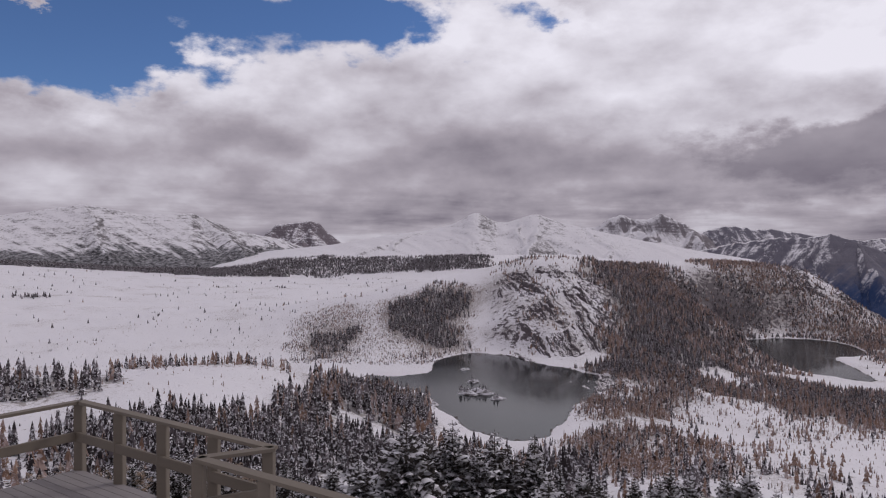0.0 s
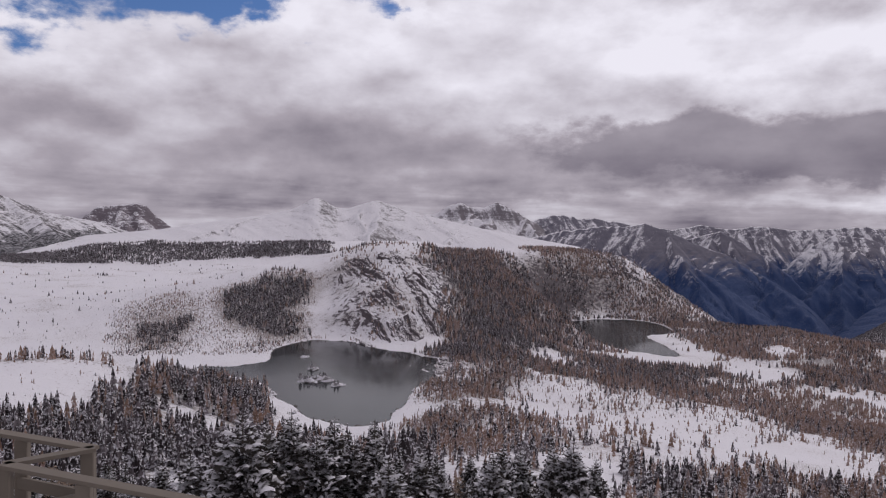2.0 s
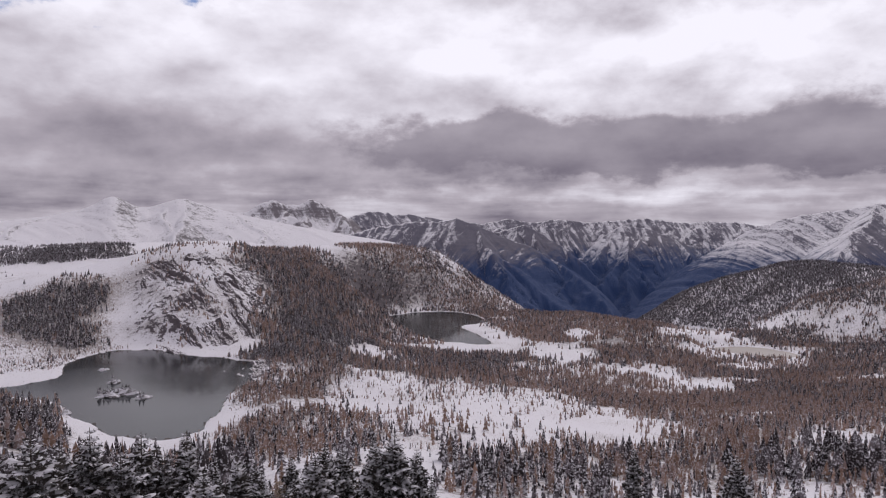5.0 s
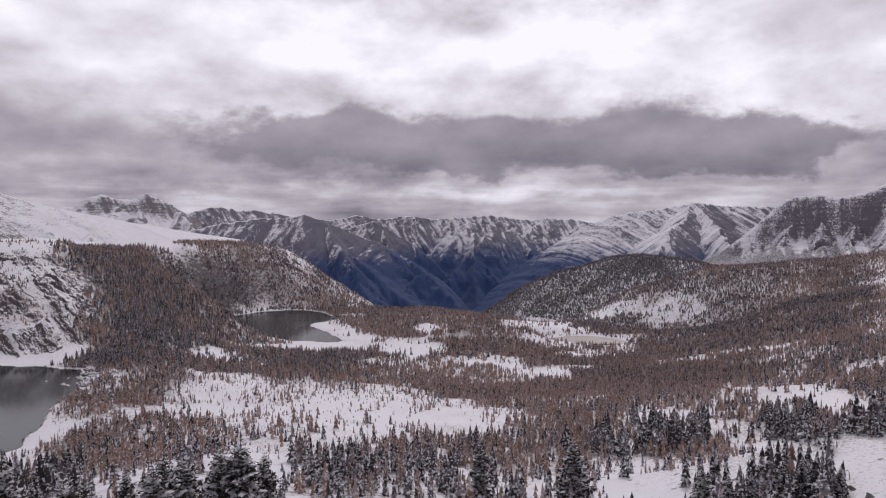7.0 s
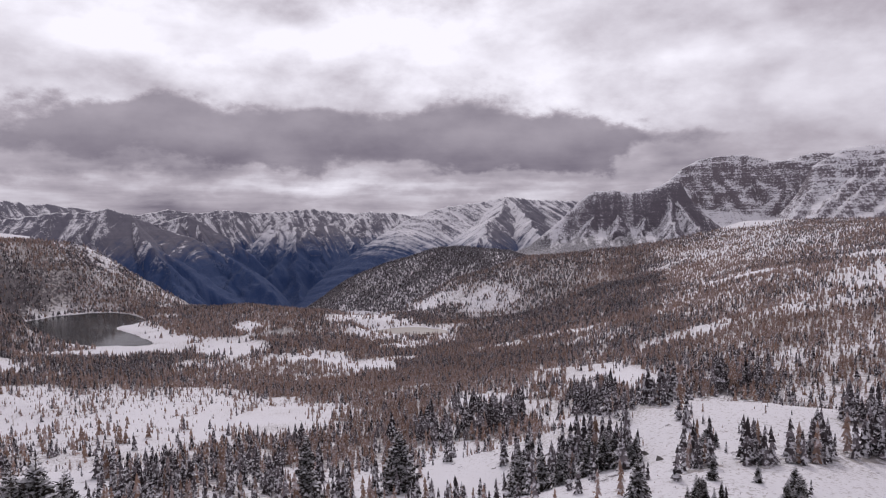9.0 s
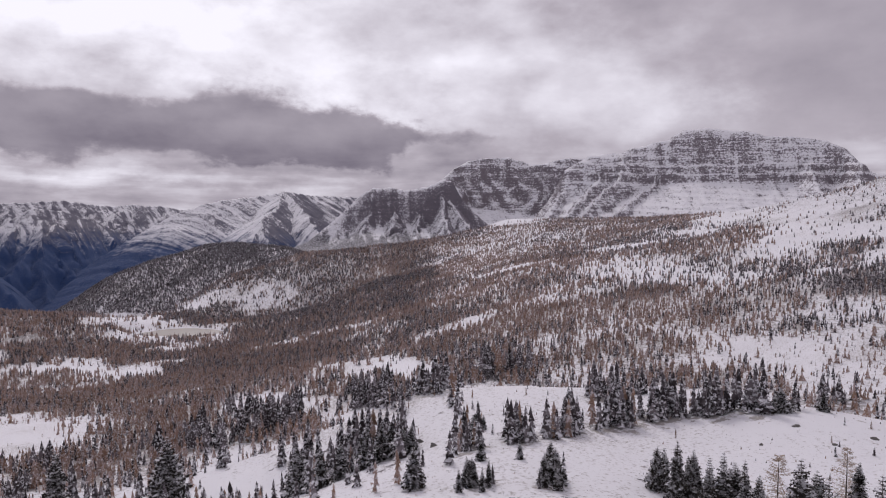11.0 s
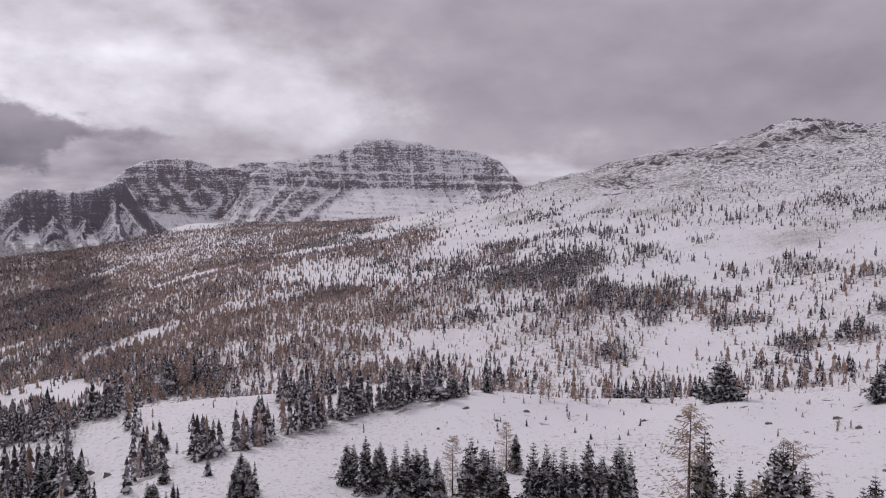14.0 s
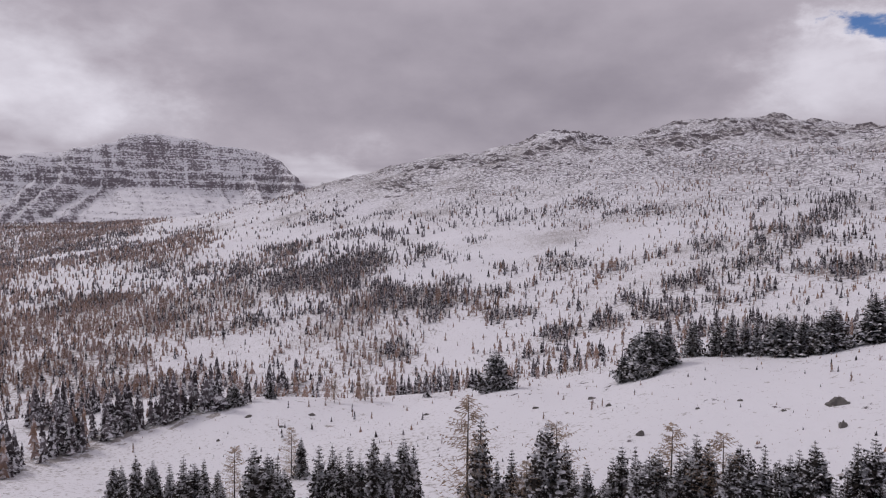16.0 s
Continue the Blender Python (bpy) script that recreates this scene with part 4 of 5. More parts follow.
WOODS_SLOPE = [(100, 123, 400, 780, 330, 0.2, 7, 0.9), (106, 152, 165, 700, 150, 0.55, 3.4, 0.5), (108, 152, 190, 600, 360, 0.15, 6, 0.95),
               (112, 152, 560, 900, 170, 0.4, 3.6, 0.7), (60, 77, 110, 260, 260, 0.35, 7, 0.6),
               (100, 118, 165, 260, 160, 0.25, 7, 0.7), (50, 90, 80, 140, 170, 0.35, 6, 0.6), (96, 122, 700, 1000, 120, 0.2, 5, 0.95), (96, 118, 260, 620, 190, 0.85, 4.5, 0.35), (116, 150, 200, 560, 60, 0.8, 3.5, 0.4)]
SAPLINGS = [(86, 152, 58, 175, 420, 0.6, 0.7, 0.3), (86, 152, 58, 175, 2600, 0.8, 0.38, 0.4), (58, 86, 80, 200, 1700, 0.8, 0.42, 0.4), (-36, -12, 170, 300, 260, 0.6, 0.8, 0.3), (8, 60, 200, 600, 520, 0.8, 2.4, 0.4), (60, 112, 130, 420, 220, 0.7, 2.0, 0.3), (100, 152, 110, 520, 170, 0.6, 1.6, 0.3),
            (-34, -12, 180, 300, 120, 0.5, 1.6, 0.3), (-38, -4, 600, 1000, 35, 0.4, 2.5, 0.6)]
WOODS_FAR = [(-20, 4.2, 2180, 2440, 720, 0.0, 9, 0.6), (-38, -18, 2180, 2520, 420, 0.0, 11, 0.35), (-20, 3.5, 2430, 2560, 330, 0.0, 8, 0.85), (42, 70, 2000, 2680, 640, 0.0, 9, 0.5), (-38, 0, 800, 2150, 6, 0.1, 6, 0.9),
             (-31.5, -28.8, 1370, 1450, 420, 0.0, 9, 0.0), (-13.7, -12.2, 1740, 1790, 320, 0.0, 9, 0.0)]
# open ground among the woods: bearing, distance, half-widths
CLEARINGS = [(35.5, 985, 4.5, 45), (28, 960, 3.5, 30), (25.3, 1460, 0.8, 60), (51.5, 1180, 4.4, 120), (44, 880, 3.5, 40), (58, 620, 4, 30),
             (72, 640, 4, 40), (38, 400, 9, 60), (22, 430, 5, 45), (57, 1520, 2.0, 90), (29.8, 1640, 3.6, 75), (54.5, 1560, 2.2, 45), (-6, 225, 2.5, 22), (121.5, 480, 4.5, 75), (116, 330, 3, 30), (131, 420, 3, 40)]


# close-grown stands on the north slope: bearing, angle, half-widths, trees, height
THICKETS = [(103.8, -5.0, 5.0, 1.1, 420, 7), (108.2, -3.7, 3.2, 1.3, 330, 7), (107.0, -1.7, 2.6, 0.5, 120, 6), (110.2, -6.2, 1.6, 0.8, 110, 6),
            (98.5, -4.6, 1.6, 1.2, 90, 7), (101.0, -2.6, 1.6, 0.5, 60, 6), (95.5, -1.1, 2.0, 0.4, 60, 6), (104.5, -0.4, 1.0, 0.5, 45, 5),
            (110.2, 0.2, 1.2, 0.6, 60, 5), (126.5, 1.3, 2.3, 0.9, 130, 5), (128.5, 0.4, 1.4, 0.4, 50, 5), (131.0, 0.6, 2.0, 0.5, 70, 5),
            (135.4, -2.2, 1.8, 1.0, 90, 5), (124.3, -9.2, 1.7, 0.9, 55, 6), (127.9, -8.3, 1.6, 1.0, 50, 6), (119.2, -8.1, 1.2, 0.7, 35, 6),
            (114.2, -7.9, 1.5, 1.0, 55, 6)]
COPSES = [(115.7, -5.4, 1.3, 0.5, 40, 6), (111.2, -10.9, 1.9, 0.8, 40, 6), (124.8, -3.9, 3.4, 0.6, 90, 5), (129.8, -6.4, 1.1, 0.5, 26, 6),
          (121.4, -7.6, 1.5, 0.6, 36, 6), (133.5, -4.8, 2.0, 0.5, 45, 5), (138.5, -3.2, 2.2, 0.7, 70, 5), (141.5, -1.0, 2.0, 0.6, 60, 5),
          (145.0, -3.6, 2.0, 0.7, 55, 5), (117.5, -2.0, 1.6, 0.4, 40, 5), (113.5, -3.1, 1.5, 0.5, 45, 6), (92.5, -4.2, 2.0, 0.7, 80, 7),
          (88.5, -6.6, 2.5, 0.8, 90, 7), (99.5, -8.4, 2.2, 0.6, 60, 7), (94.0, -7.8, 2.6, 0.5, 60, 7), (132.0, -7.6, 2.2, 0.5, 30, 5),
          (137.0, -6.2, 2.0, 0.4, 26, 5), (116.5, 0.9, 1.5, 0.4, 40, 5)]

# ground kept open to the sight: bearing, angle, half-widths, share of trees left
OPEN_WEST = [(-18.4, -10.7, 7.6, 1.15, 0.06), (-29.2, -11.6, 5.1, 0.83, 0.3), (3.0, -15.4, 3.7, 0.6, 0.1), (-4.3, -9.4, 3.5, 0.83, 0.4),
             (-8.6, -13.6, 1.3, 0.83, 0.1), (9.1, -2.1, 3.2, 0.92, 0.3), (25.5, -14.0, 5.1, 2.07, 0.35), (33.9, -15.2, 7.8, 1.75, 0.3),
             (27.4, -17.6, 5.1, 1.2, 0.3), (39.3, -16.6, 3.7, 1.2, 0.3), (22.8, -12.3, 2.8, 0.83, 0.35), (32.2, -9.5, 2.1, 0.65, 0.1), (37.5, -10.3, 2.8, 0.6, 0.1),
             (38.8, -8.9, 1.2, 0.51, 0.1)]
OPEN_SOUTH = [(29.6, -14.3, 9.2, 1.75, 0.35), (21.8, -12.7, 3.7, 1.29, 0.35), (25.5, -17.7, 2.3, 1.29, 0.1), (69.7, -16.9, 3.5, 1.29, 0.05),
              (58.5, -15.3, 4.1, 0.6, 0.15), (66.4, -12.6, 5.1, 0.55, 0.2), (47.1, -12.3, 2.8, 0.41, 0.55), (47.6, -8.3, 2.8, 0.41, 0.1),
              (52.5, -9.5, 2.3, 0.37, 0.0), (57.7, -20.4, 3.2, 0.83, 0.05), (32.3, -16.8, 3.2, 0.74, 0.35), (76.7, -14.9, 3.7, 0.65, 0.05),
              (71.1, -17.7, 2.1, 1.61, 0.05), (85.9, -18.6, 12.0, 1.75, 0.03)]
OPEN_EAST = [(100.8, -15.9, 5.5, 1.75, 0.05), (48.0, -12.2, 2.3, 0.41, 0.1), (68.3, -13.1, 4.1, 0.46, 0.2), (40.9, -15.7, 2.1, 1.61, 0.1),
             (54.0, -18.6, 2.3, 2.07, 0.15), (56.5, -20.8, 2.3, 1.38, 0.1), (93.3, -9.8, 2.8, 0.65, 0.3), (98.8, -11.0, 6.5, 1.84, 0.45),
             (89.1, -4.8, 6.0, 1.11, 0.35), (95.8, 0.0, 5.1, 1.29, 0.35), (64.6, -16.5, 2.3, 0.83, 0.1), (87.1, -18.0, 8.8, 1.29, 0.03),
             (107.6, -2.2, 2.8, 0.83, 0.15), (115.2, -4.9, 4.6, 1.2, 0.1)]
OPEN_NORTH = [(57.9, -6.7, 2.6, 1.3, 0.4), (119.1, -1.9, 4.1, 1.15, 0.2), (120.1, -2.0, 7.4, 1.2, 0.06), (129.0, -1.4, 2.8, 0.83, 0.15), (120.3, -15.9, 12.0, 1.11, 0.03),
              (137.6, -13.0, 12.0, 2.07, 0.03), (108.7, -15.9, 13.8, 1.29, 0.03), (98.1, -10.5, 3.2, 1.38, 0.5), (129.2, -9.4, 2.8, 0.65, 0.3),
              (97.6, -7.8, 4.6, 0.92, 0.5)]
# stands on the near slopes: bearing, angle of their feet, half-widths, trees, height
STANDS_EAST = [(74.3, -19.0, 1.4, 0.46, 7, 8.5), (96.0, -15.1, 1.4, 0.28, 14, 8.5), (93.3, -15.6, 1.8, 0.28, 22, 9), (89.8, -16.2, 2.1, 0.32, 26, 9.5),
               (86.3, -17.0, 2.3, 0.37, 28, 9.5), (82.2, -17.8, 2.3, 0.41, 26, 9.5), (78.2, -18.5, 2.1, 0.41, 18, 9), (74.4, -19.2, 1.2, 0.46, 8, 6.0),
               (67.9, -19.4, 2.2, 0.92, 18, 7.0), (63.7, -20.7, 1.8, 0.83, 12, 5.9), (60.9, -21.2, 1.8, 0.74, 12, 6.0), (57.4, -17.4, 1.8, 0.65, 12, 13.1),
               (52.7, -17.8, 1.8, 0.83, 12, 12.9)]
STANDS_BENCH = [(75.4, -22.0, 2.2, 0.65, 12, 3.7), (80.9, -21.7, 1.7, 0.65, 9, 3.8), (56.1, -16.0, 2.8, 0.46, 20, 12.6), (60.1, -16.3, 1.8, 0.41, 16, 11.6),
                (66.5, -14.7, 2.8, 0.37, 20, 13.0), (71.1, -14.8, 1.8, 0.37, 14, 15.3), (76.7, -13.6, 2.8, 0.32, 24, 16.5), (85.8, -14.8, 4.1, 0.37, 30, 7.7),
                (101.8, -14.1, 1.8, 0.41, 10, 10.3), (98.5, -14.5, 1.2, 0.41, 6, 5.8), (19.6, -18.5, 1.8, 0.83, 14, 7.1)]
STANDS_SOUTH = [(31.3, -19.7, 3.2, 0.92, 40, 6.4), (28.6, -18.5, 1.4, 0.65, 12, 6.2), (35.4, -19.8, 1.3, 0.46, 10, 6.1), (38.0, -19.5, 1.8, 0.55, 16, 7.7),
                (42.0, -18.6, 1.4, 0.46, 12, 9.4), (50.2, -18.4, 0.7, 0.37, 5, 12.2), (55.1, -18.1, 2.8, 0.46, 26, 12.2), (58.9, -17.3, 2.3, 0.41, 18, 12.9),
                (66.5, -15.8, 2.3, 0.46, 18, 14.3), (70.1, -15.1, 2.3, 0.46, 18, 8.1), (40.1, -20.8, 1.4, 0.65, 8, 7.1), (60.2, -20.1, 2.8, 0.46, 12, 6.7),
                (66.5, -19.2, 3.2, 0.55, 16, 7.6), (10.7, -18.2, 2.8, 0.65, 20, 9.6)]


def sight(az, el):
    """Distance at which a line of sight from the eye meets the land; 0 where it meets none."""
    r = np.geomspace(60, 2600, 260)
    A, R = np.meshgrid(az, r, indexing="ij")
    X, Y = polar(A, R)
    over = LAND.base(X, Y).reshape(A.shape) >= R * np.tan(np.radians(el))[:, None]
    return np.where(over.any(1), r[over.argmax(1)], 0.0)


def sow(rng):
    cols = [[] for _ in range(6)]
    for a0, a1, r0, r1, dens, larch, high, clump in WOODS_WEST + WOODS_LAKE + WOODS_BENCH + WOODS_SLOPE + SAPLINGS + WOODS_FAR:
        area = math.radians(a1 - a0) * (r1 * r1 - r0 * r0) / 2
        n = int(area * dens / 10000 * (1 + clump))
        az = a0 + (a1 - a0) * rng.rand(n)
        r = np.sqrt(r0 * r0 + (r1 * r1 - r0 * r0) * rng.rand(n))
        # uneven margins
        x, y = polar(az, r)
        edge = np.minimum(np.minimum(az - a0, a1 - az) * r * 0.01745, np.minimum(r - r0, r1 - r))
        keep = rng.rand(n) < smoothstep(edge + fbm(x, y, 45, 3, 301) * np.clip(r * 0.07, 8, 60), 0, np.clip(r * (0.02 if dens > 650 else 0.07), 4, 75))
        patch = fbm(x, y, 38 if r1 < 700 else 80, 4, 311, 0.7)
        keep &= rng.rand(n) < 1 - clump + clump * smoothstep(patch, -0.05 + 0.25 * clump, 0.12 + 0.25 * clump)
        for ca, cr, wa, wr in CLEARINGS:
            keep &= (((az - ca) / wa) ** 2 + ((r - cr) / wr) ** 2 + patch * 2.2 > 1) | (rng.rand(n) < 0.2)
        az, r, x, y = az[keep], r[keep], x[keep], y[keep]
        mix = fbm(x, y, 120, 2, 321)
        is_larch = rng.rand(len(x)) < np.clip(larch + mix * 0.5 * (larch > 0.05), 0, 1)
        h = high * (0.35 + 0.9 * rng.rand(len(x)) ** 1.2)
        for c, v in zip(cols, (x, y, r, h, is_larch.astype(float), az)):
            c.append(v)
    x, y, r, h, larch, az = [np.concatenate(c) for c in cols]
    z = LAND.base(x, y)
    low, high_at = np.degrees(np.arctan2(z, r)), np.degrees(np.arctan2(z + h, r))
    ragged = 1 + 0.45 * fbm(x, y, 30, 3, 341)
    keep = np.ones(len(x), bool)
    for ca, ce, wa, we, share in OPEN_WEST + OPEN_SOUTH + OPEN_EAST + OPEN_NORTH:
        half = we * np.sqrt(np.clip(1 - ((az - ca) / wa) ** 2, 0, 1)) * ragged
        within = (half > 0) & (low < ce + half) & ((low > ce - half) | (high_at > ce + 0.2 * half))
        keep &= ~within | (rng.rand(len(x)) < np.where(h < 2.5, 0.5 + share, share))
    cols = [[v[keep]] for v in (x, y, r, h, larch, az)]
    stands = [(*row[:4], int(row[4] * 1.3), row[5] * 0.68) for row in THICKETS + COPSES] + STANDS_EAST + STANDS_BENCH + STANDS_SOUTH
    for ca, ce, wa, we, n, high in stands:
        a, d = rng.rand(n) * 6.2832, np.sqrt(rng.rand(n)) * (0.75 + 0.25 * np.sin(3 * rng.rand(n) * 6.2832))
        az, el = ca + wa * d * np.cos(a), ce + we * d * np.sin(a) + 0.12 * wa * d * np.cos(a)
        r = sight(az, el)
        ok = r > 0
        az, r = az[ok], r[ok]
        x, y = polar(az, r)
        for c, v in zip(cols, (x, y, r, np.minimum(high, r * 0.055) * (0.5 + 0.75 * rng.rand(len(r))), (rng.rand(len(r)) < 0.08).astype(float), az)):
            c.append(v)
    x, y, r, h, larch, az = [np.concatenate(c) for c in cols]
    keep = np.ones(len(x), bool)
    for lake in LAKES:
        m = lake.near(x, y, 5)
        keep[m] &= lake.depth(x[m], y[m]) < -2
    x, y, r, h, larch, az = [v[keep] for v in (x, y, r, h, larch, az)]
    # thinner on far slopes that lie behind a rise
    ga, gr = np.arange(-40, 154, 1.0), np.geomspace(40, 2700, 150)
    A, R = np.meshgrid(ga, gr, indexing="ij")
    X, Y = polar(A, R)
    steep = np.maximum.accumulate(LAND.height(X, Y) / R, 1)
    i = np.clip(np.round(az + 40).astype(int), 0, len(ga) - 1)
    j = np.clip(np.searchsorted(gr, r * 0.97), 0, len(gr) - 1)
    behind = (LAND.base(x, y) + h * 1.2) / r < steep[i, j] - 0.006
    keep = ~behind | (rng.rand(len(x)) < 0.05)
    return [v[keep] for v in (x, y, r, h, larch > 0.5)]


rng = np.random.RandomState(7)
TX, TY, TR, TH, TL = sow(rng)
TZ = LAND.height(TX, TY)


def brush_cover(az, r):
    """Low brush and litter: how closely the trees stand round a place, 0 to 1."""
    ea, er = np.arange(-46, 161, 0.6), np.geomspace(50, 2800, 150)
    tree = np.histogram2d(np.degrees(np.arctan2(TX, TY)), TR, (ea, er), weights=np.minimum(TH, 7) ** 1.5)[0]
    area = np.radians(0.6) * (er[1:] ** 2 - er[:-1] ** 2) / 2
    cover = np.clip(tree / area / 0.9, 0, 1.6)
    for axis in (0, 1):
        cover = (cover + np.roll(cover, 1, axis) + np.roll(cover, -1, axis)) / 3
    fa = np.clip((az + 46) / 0.6 - 0.5, 0, cover.shape[0] - 1.001)
    fr = np.clip(np.log(np.maximum(r, 1) / 50) / np.log(2800 / 50) * 149 - 0.5, 0, cover.shape[1] - 1.001)
    i, j = fa.astype(int), fr.astype(int)
    u, v = fa - i, fr - j
    out = (cover[i, j] * (1 - u) + cover[i + 1, j] * u) * (1 - v) + (cover[i, j + 1] * (1 - u) + cover[i + 1, j + 1] * u) * v
    return np.where((az > 155) | (r < 45) | (r > 2750), 0, np.clip(out, 0, 1) * (1 - 0.5 * smoothstep(r, 1800, 2100)))


build_ground()
rock_patch("rock_face", "slanting rock ledges and snow above the lake", 3.2, 14.2, 645, 905, 340, 210, 8.0, 4.6, 0.9, 601)
rock_patch("rock_crest", "broken rock along the snowy ridge top", 107, 150, 860, 1240, 400, 110, 10.0, 3.0, 0.12, 611)
rock_patch("rock_ledges", "dark broken ledges on the lake shore", 9.6, 15.5, 430, 620, 120, 140, 6.0, 4.0, 0.5, 621)
rock_patch("rock_spur", "snow-streaked cliff at the end of the wooded hill", 24.5, 33.5, 1540, 1760, 190, 100, 14.0, 8.0, 0.7, 631)
NEAR = np.argsort(TR + 1e6 * (TH < 3))[:230]
REST = np.setdiff1d(np.arange(len(TX)), NEAR)


def plant_woods():
    def both(a, b):
        return np.concatenate([a[0], b[0]]), np.concatenate([a[1], b[1] + len(a[0])])

    close = [both(skirts(rng, 5, 6, 0.18, 0.8, 0.6), fronds(rng, 17, 0.28, -0.6, 0.42)) for _ in range(9)]
    mid = [both(skirts(rng, 3, 5, 0.19, 0.85, 0.6), fronds(rng, 3, 0.28, -0.7, 0.5)) for _ in range(9)]
    far = [skirts(rng, 2, 5, 0.20, 0.8) for _ in range(5)]
    dot = [skirts(rng, 1, 6, 0.21, 0.8, 0.6) for _ in range(5)]
    bare = [both(skirts(rng, 5, 6, 0.13, 0.5, 0.3), fronds(rng, 18, 0.22, -0.15, 0.34)) for _ in range(8)]
    thin = [both(skirts(rng, 3, 5, 0.17, 0.5, 0.4), fronds(rng, 3, 0.26, -0.3, 0.5)) for _ in range(8)]
    cone = [skirts(rng, 2, 5, 0.18, 0.5, 0.5) for _ in range(5)]
    bands = (("near", 0, 230, close, bare), ("middle", 230, 600, mid, thin), ("distant", 600, 880, far, cone), ("far", 880, 9999, dot, dot), ("young", 0, 620, dot, dot))
    for word, lo, hi, spruces, larches in bands:
        for is_larch, shapes, kind, mat in ((False, spruces, "spruce", MAT_SPRUCE), (True, larches, "larch", MAT_LARCH)):
            young = TH[REST] < 1.5
            i = REST[(TR[REST] >= lo) & (TR[REST] < hi) & (TL[REST] == is_larch) & ((young & (TR[REST] < 620)) == (word == "young"))]
            if len(i):
                s = (0.75 + 0.5 * rng.rand(len(i))) * (0.82 if word == "near" else 1.0)
                me = forest_mesh(kind + "_forest", rng, shapes, TX[i], TY[i], TZ[i], TH[i], s, mat)
                look_of = "dark spruce forest dusted with snow" if kind == "spruce" else "brown autumn larch forest dusted with snow"
                tagged(new(kind + "_forest", me), word + " " + look_of, "forest", kind="stuff")


plant_woods()


# ---------------------------------------------------------------- trees close by, each a thing
def tube(V, F, pts, radii, sides=5):
    """A tapered limb through the points."""
    base = len(V)
    for p, q in zip(pts, radii):
        for k in range(sides):
            a = 6.2832 * k / sides
            V.append((p[0] + q * math.cos(a), p[1] + q * math.sin(a), p[2]))
    for i in range(len(pts) - 1):
        for k in range(sides):
            a, b = base + i * sides + k, base + i * sides + (k + 1) % sides
            F += [(a, b, b + sides), (a, b + sides, a + sides)]


def spruce_thing(seed, width, snowy):
    """A spruce ten metres high: trunk, needled boughs and the snow lying on them."""
    q = random.Random(seed)
    H = 10.0
    tree = new("spruce_tree")
    V, F = [], []
    tube(V, F, [(0, 0, -0.6), (0, 0, H * 0.4), (0.03, 0, H * 0.97)], (0.17, 0.11, 0.012), 6)
    part("trunk", make_mesh("trunk", V, F, MAT_BARK), tree)
    V, F, SV, SF = [], [], [], []
    levels = 24
    for i in range(levels):
        u = (i + 0.3 * q.random()) / levels
        z = H * (0.05 + 0.92 * u)
        reach = H * width * ((1 - u) ** 0.8) * (0.7 + 0.5 * q.random()) + 0.14
        count = 8 if u < 0.75 else 6
        turn = q.random() * 6.28
        for k in range(count):
            a = turn + 6.2832 * k / count + (q.random() - 0.5) * 0.5
            L = reach * (0.62 + 0.5 * q.random()) * (1 + 0.22 * math.sin(2 * a + seed))
            c, s = math.cos(a), math.sin(a)
            droop = -0.34 + 0.55 * u + (q.random() - 0.5) * 0.15
            pts = []
            for t in (0.05, 0.4, 0.75, 1.0):
                pts.append((c * L * t, s * L * t, z + L * (droop * t + 0.16 * t * t)))
            wide = (0.09, 0.27, 0.21, 0.02)
            b = len(V)
            for p, w in zip(pts, wide):
                w *= L * (0.8 + 0.4 * q.random())
                V += [(p[0] + s * w, p[1] - c * w, p[2] - w * 0.45), p, (p[0] - s * w, p[1] + c * w, p[2] - w * 0.45)]
            for j in range(3):
                o = b + 3 * j
                F += [(o, o + 3, o + 4), (o, o + 4, o + 1), (o + 1, o + 4, o + 5), (o + 1, o + 5, o + 2)]
            # hanging sprays along both edges
            for j in range(5):
                t, side = 0.25 + 0.16 * j, (1 if j % 2 else -1)
                w = L * 0.30 * (1 - abs(t - 0.55))
                px, py, pz = c * L * t + side * s * w, s * L * t - side * c * w, z + L * (droop * t + 0.16 * t * t) - w * 0.4
                o, m = len(V), L * (0.10 + 0.1 * q.random())
                V += [(px - c * m, py - s * m, pz + m * 0.3), (px + c * m, py + s * m, pz + m * 0.2),
                      (px + side * s * m * 1.2 + c * m * 0.5, py - side * c * m * 1.2 + s * m * 0.5, pz - m * 1.1)]
                F.append((o, o + 1, o + 2))
            if q.random() < snowy and L > 0.2:
                t0 = 0.3 + 0.3 * q.random()
                t1 = min(0.97, t0 + 0.25 + 0.25 * q.random())
                o, w, up = len(SV), L * (0.07 + 0.09 * q.random()), 0.03 + 0.06 * L
                for t, ww, lift in ((t0, 0.3, 0.35), ((t0 + t1) / 2, 1.0, 1.0), (t1, 0.45, 0.5)):
                    zz = z + L * (droop * t + 0.16 * t * t) + 0.015
                    SV += [(c * L * t + s * w * ww, s * L * t - c * w * ww, zz - w * ww * 0.42), (c * L * t, s * L * t, zz + up * lift),
                           (c * L * t - s * w * ww, s * L * t + c * w * ww, zz - w * ww * 0.42)]
                for j in (0, 3):
                    SF += [(o + j, o + j + 3, o + j + 4), (o + j, o + j + 4, o + j + 1), (o + j + 1, o + j + 4, o + j + 5), (o + j + 1, o + j + 5, o + j + 2)]
                SV.append((c * L * (t1 + 0.09), s * L * (t1 + 0.09), z + L * (droop * t1 + 0.16 * t1 * t1) - 0.05 * L))
                n = o + 9
                SF += [(o + 6, n, o + 7), (o + 7, n, o + 8), (o, o + 1, o + 2)]
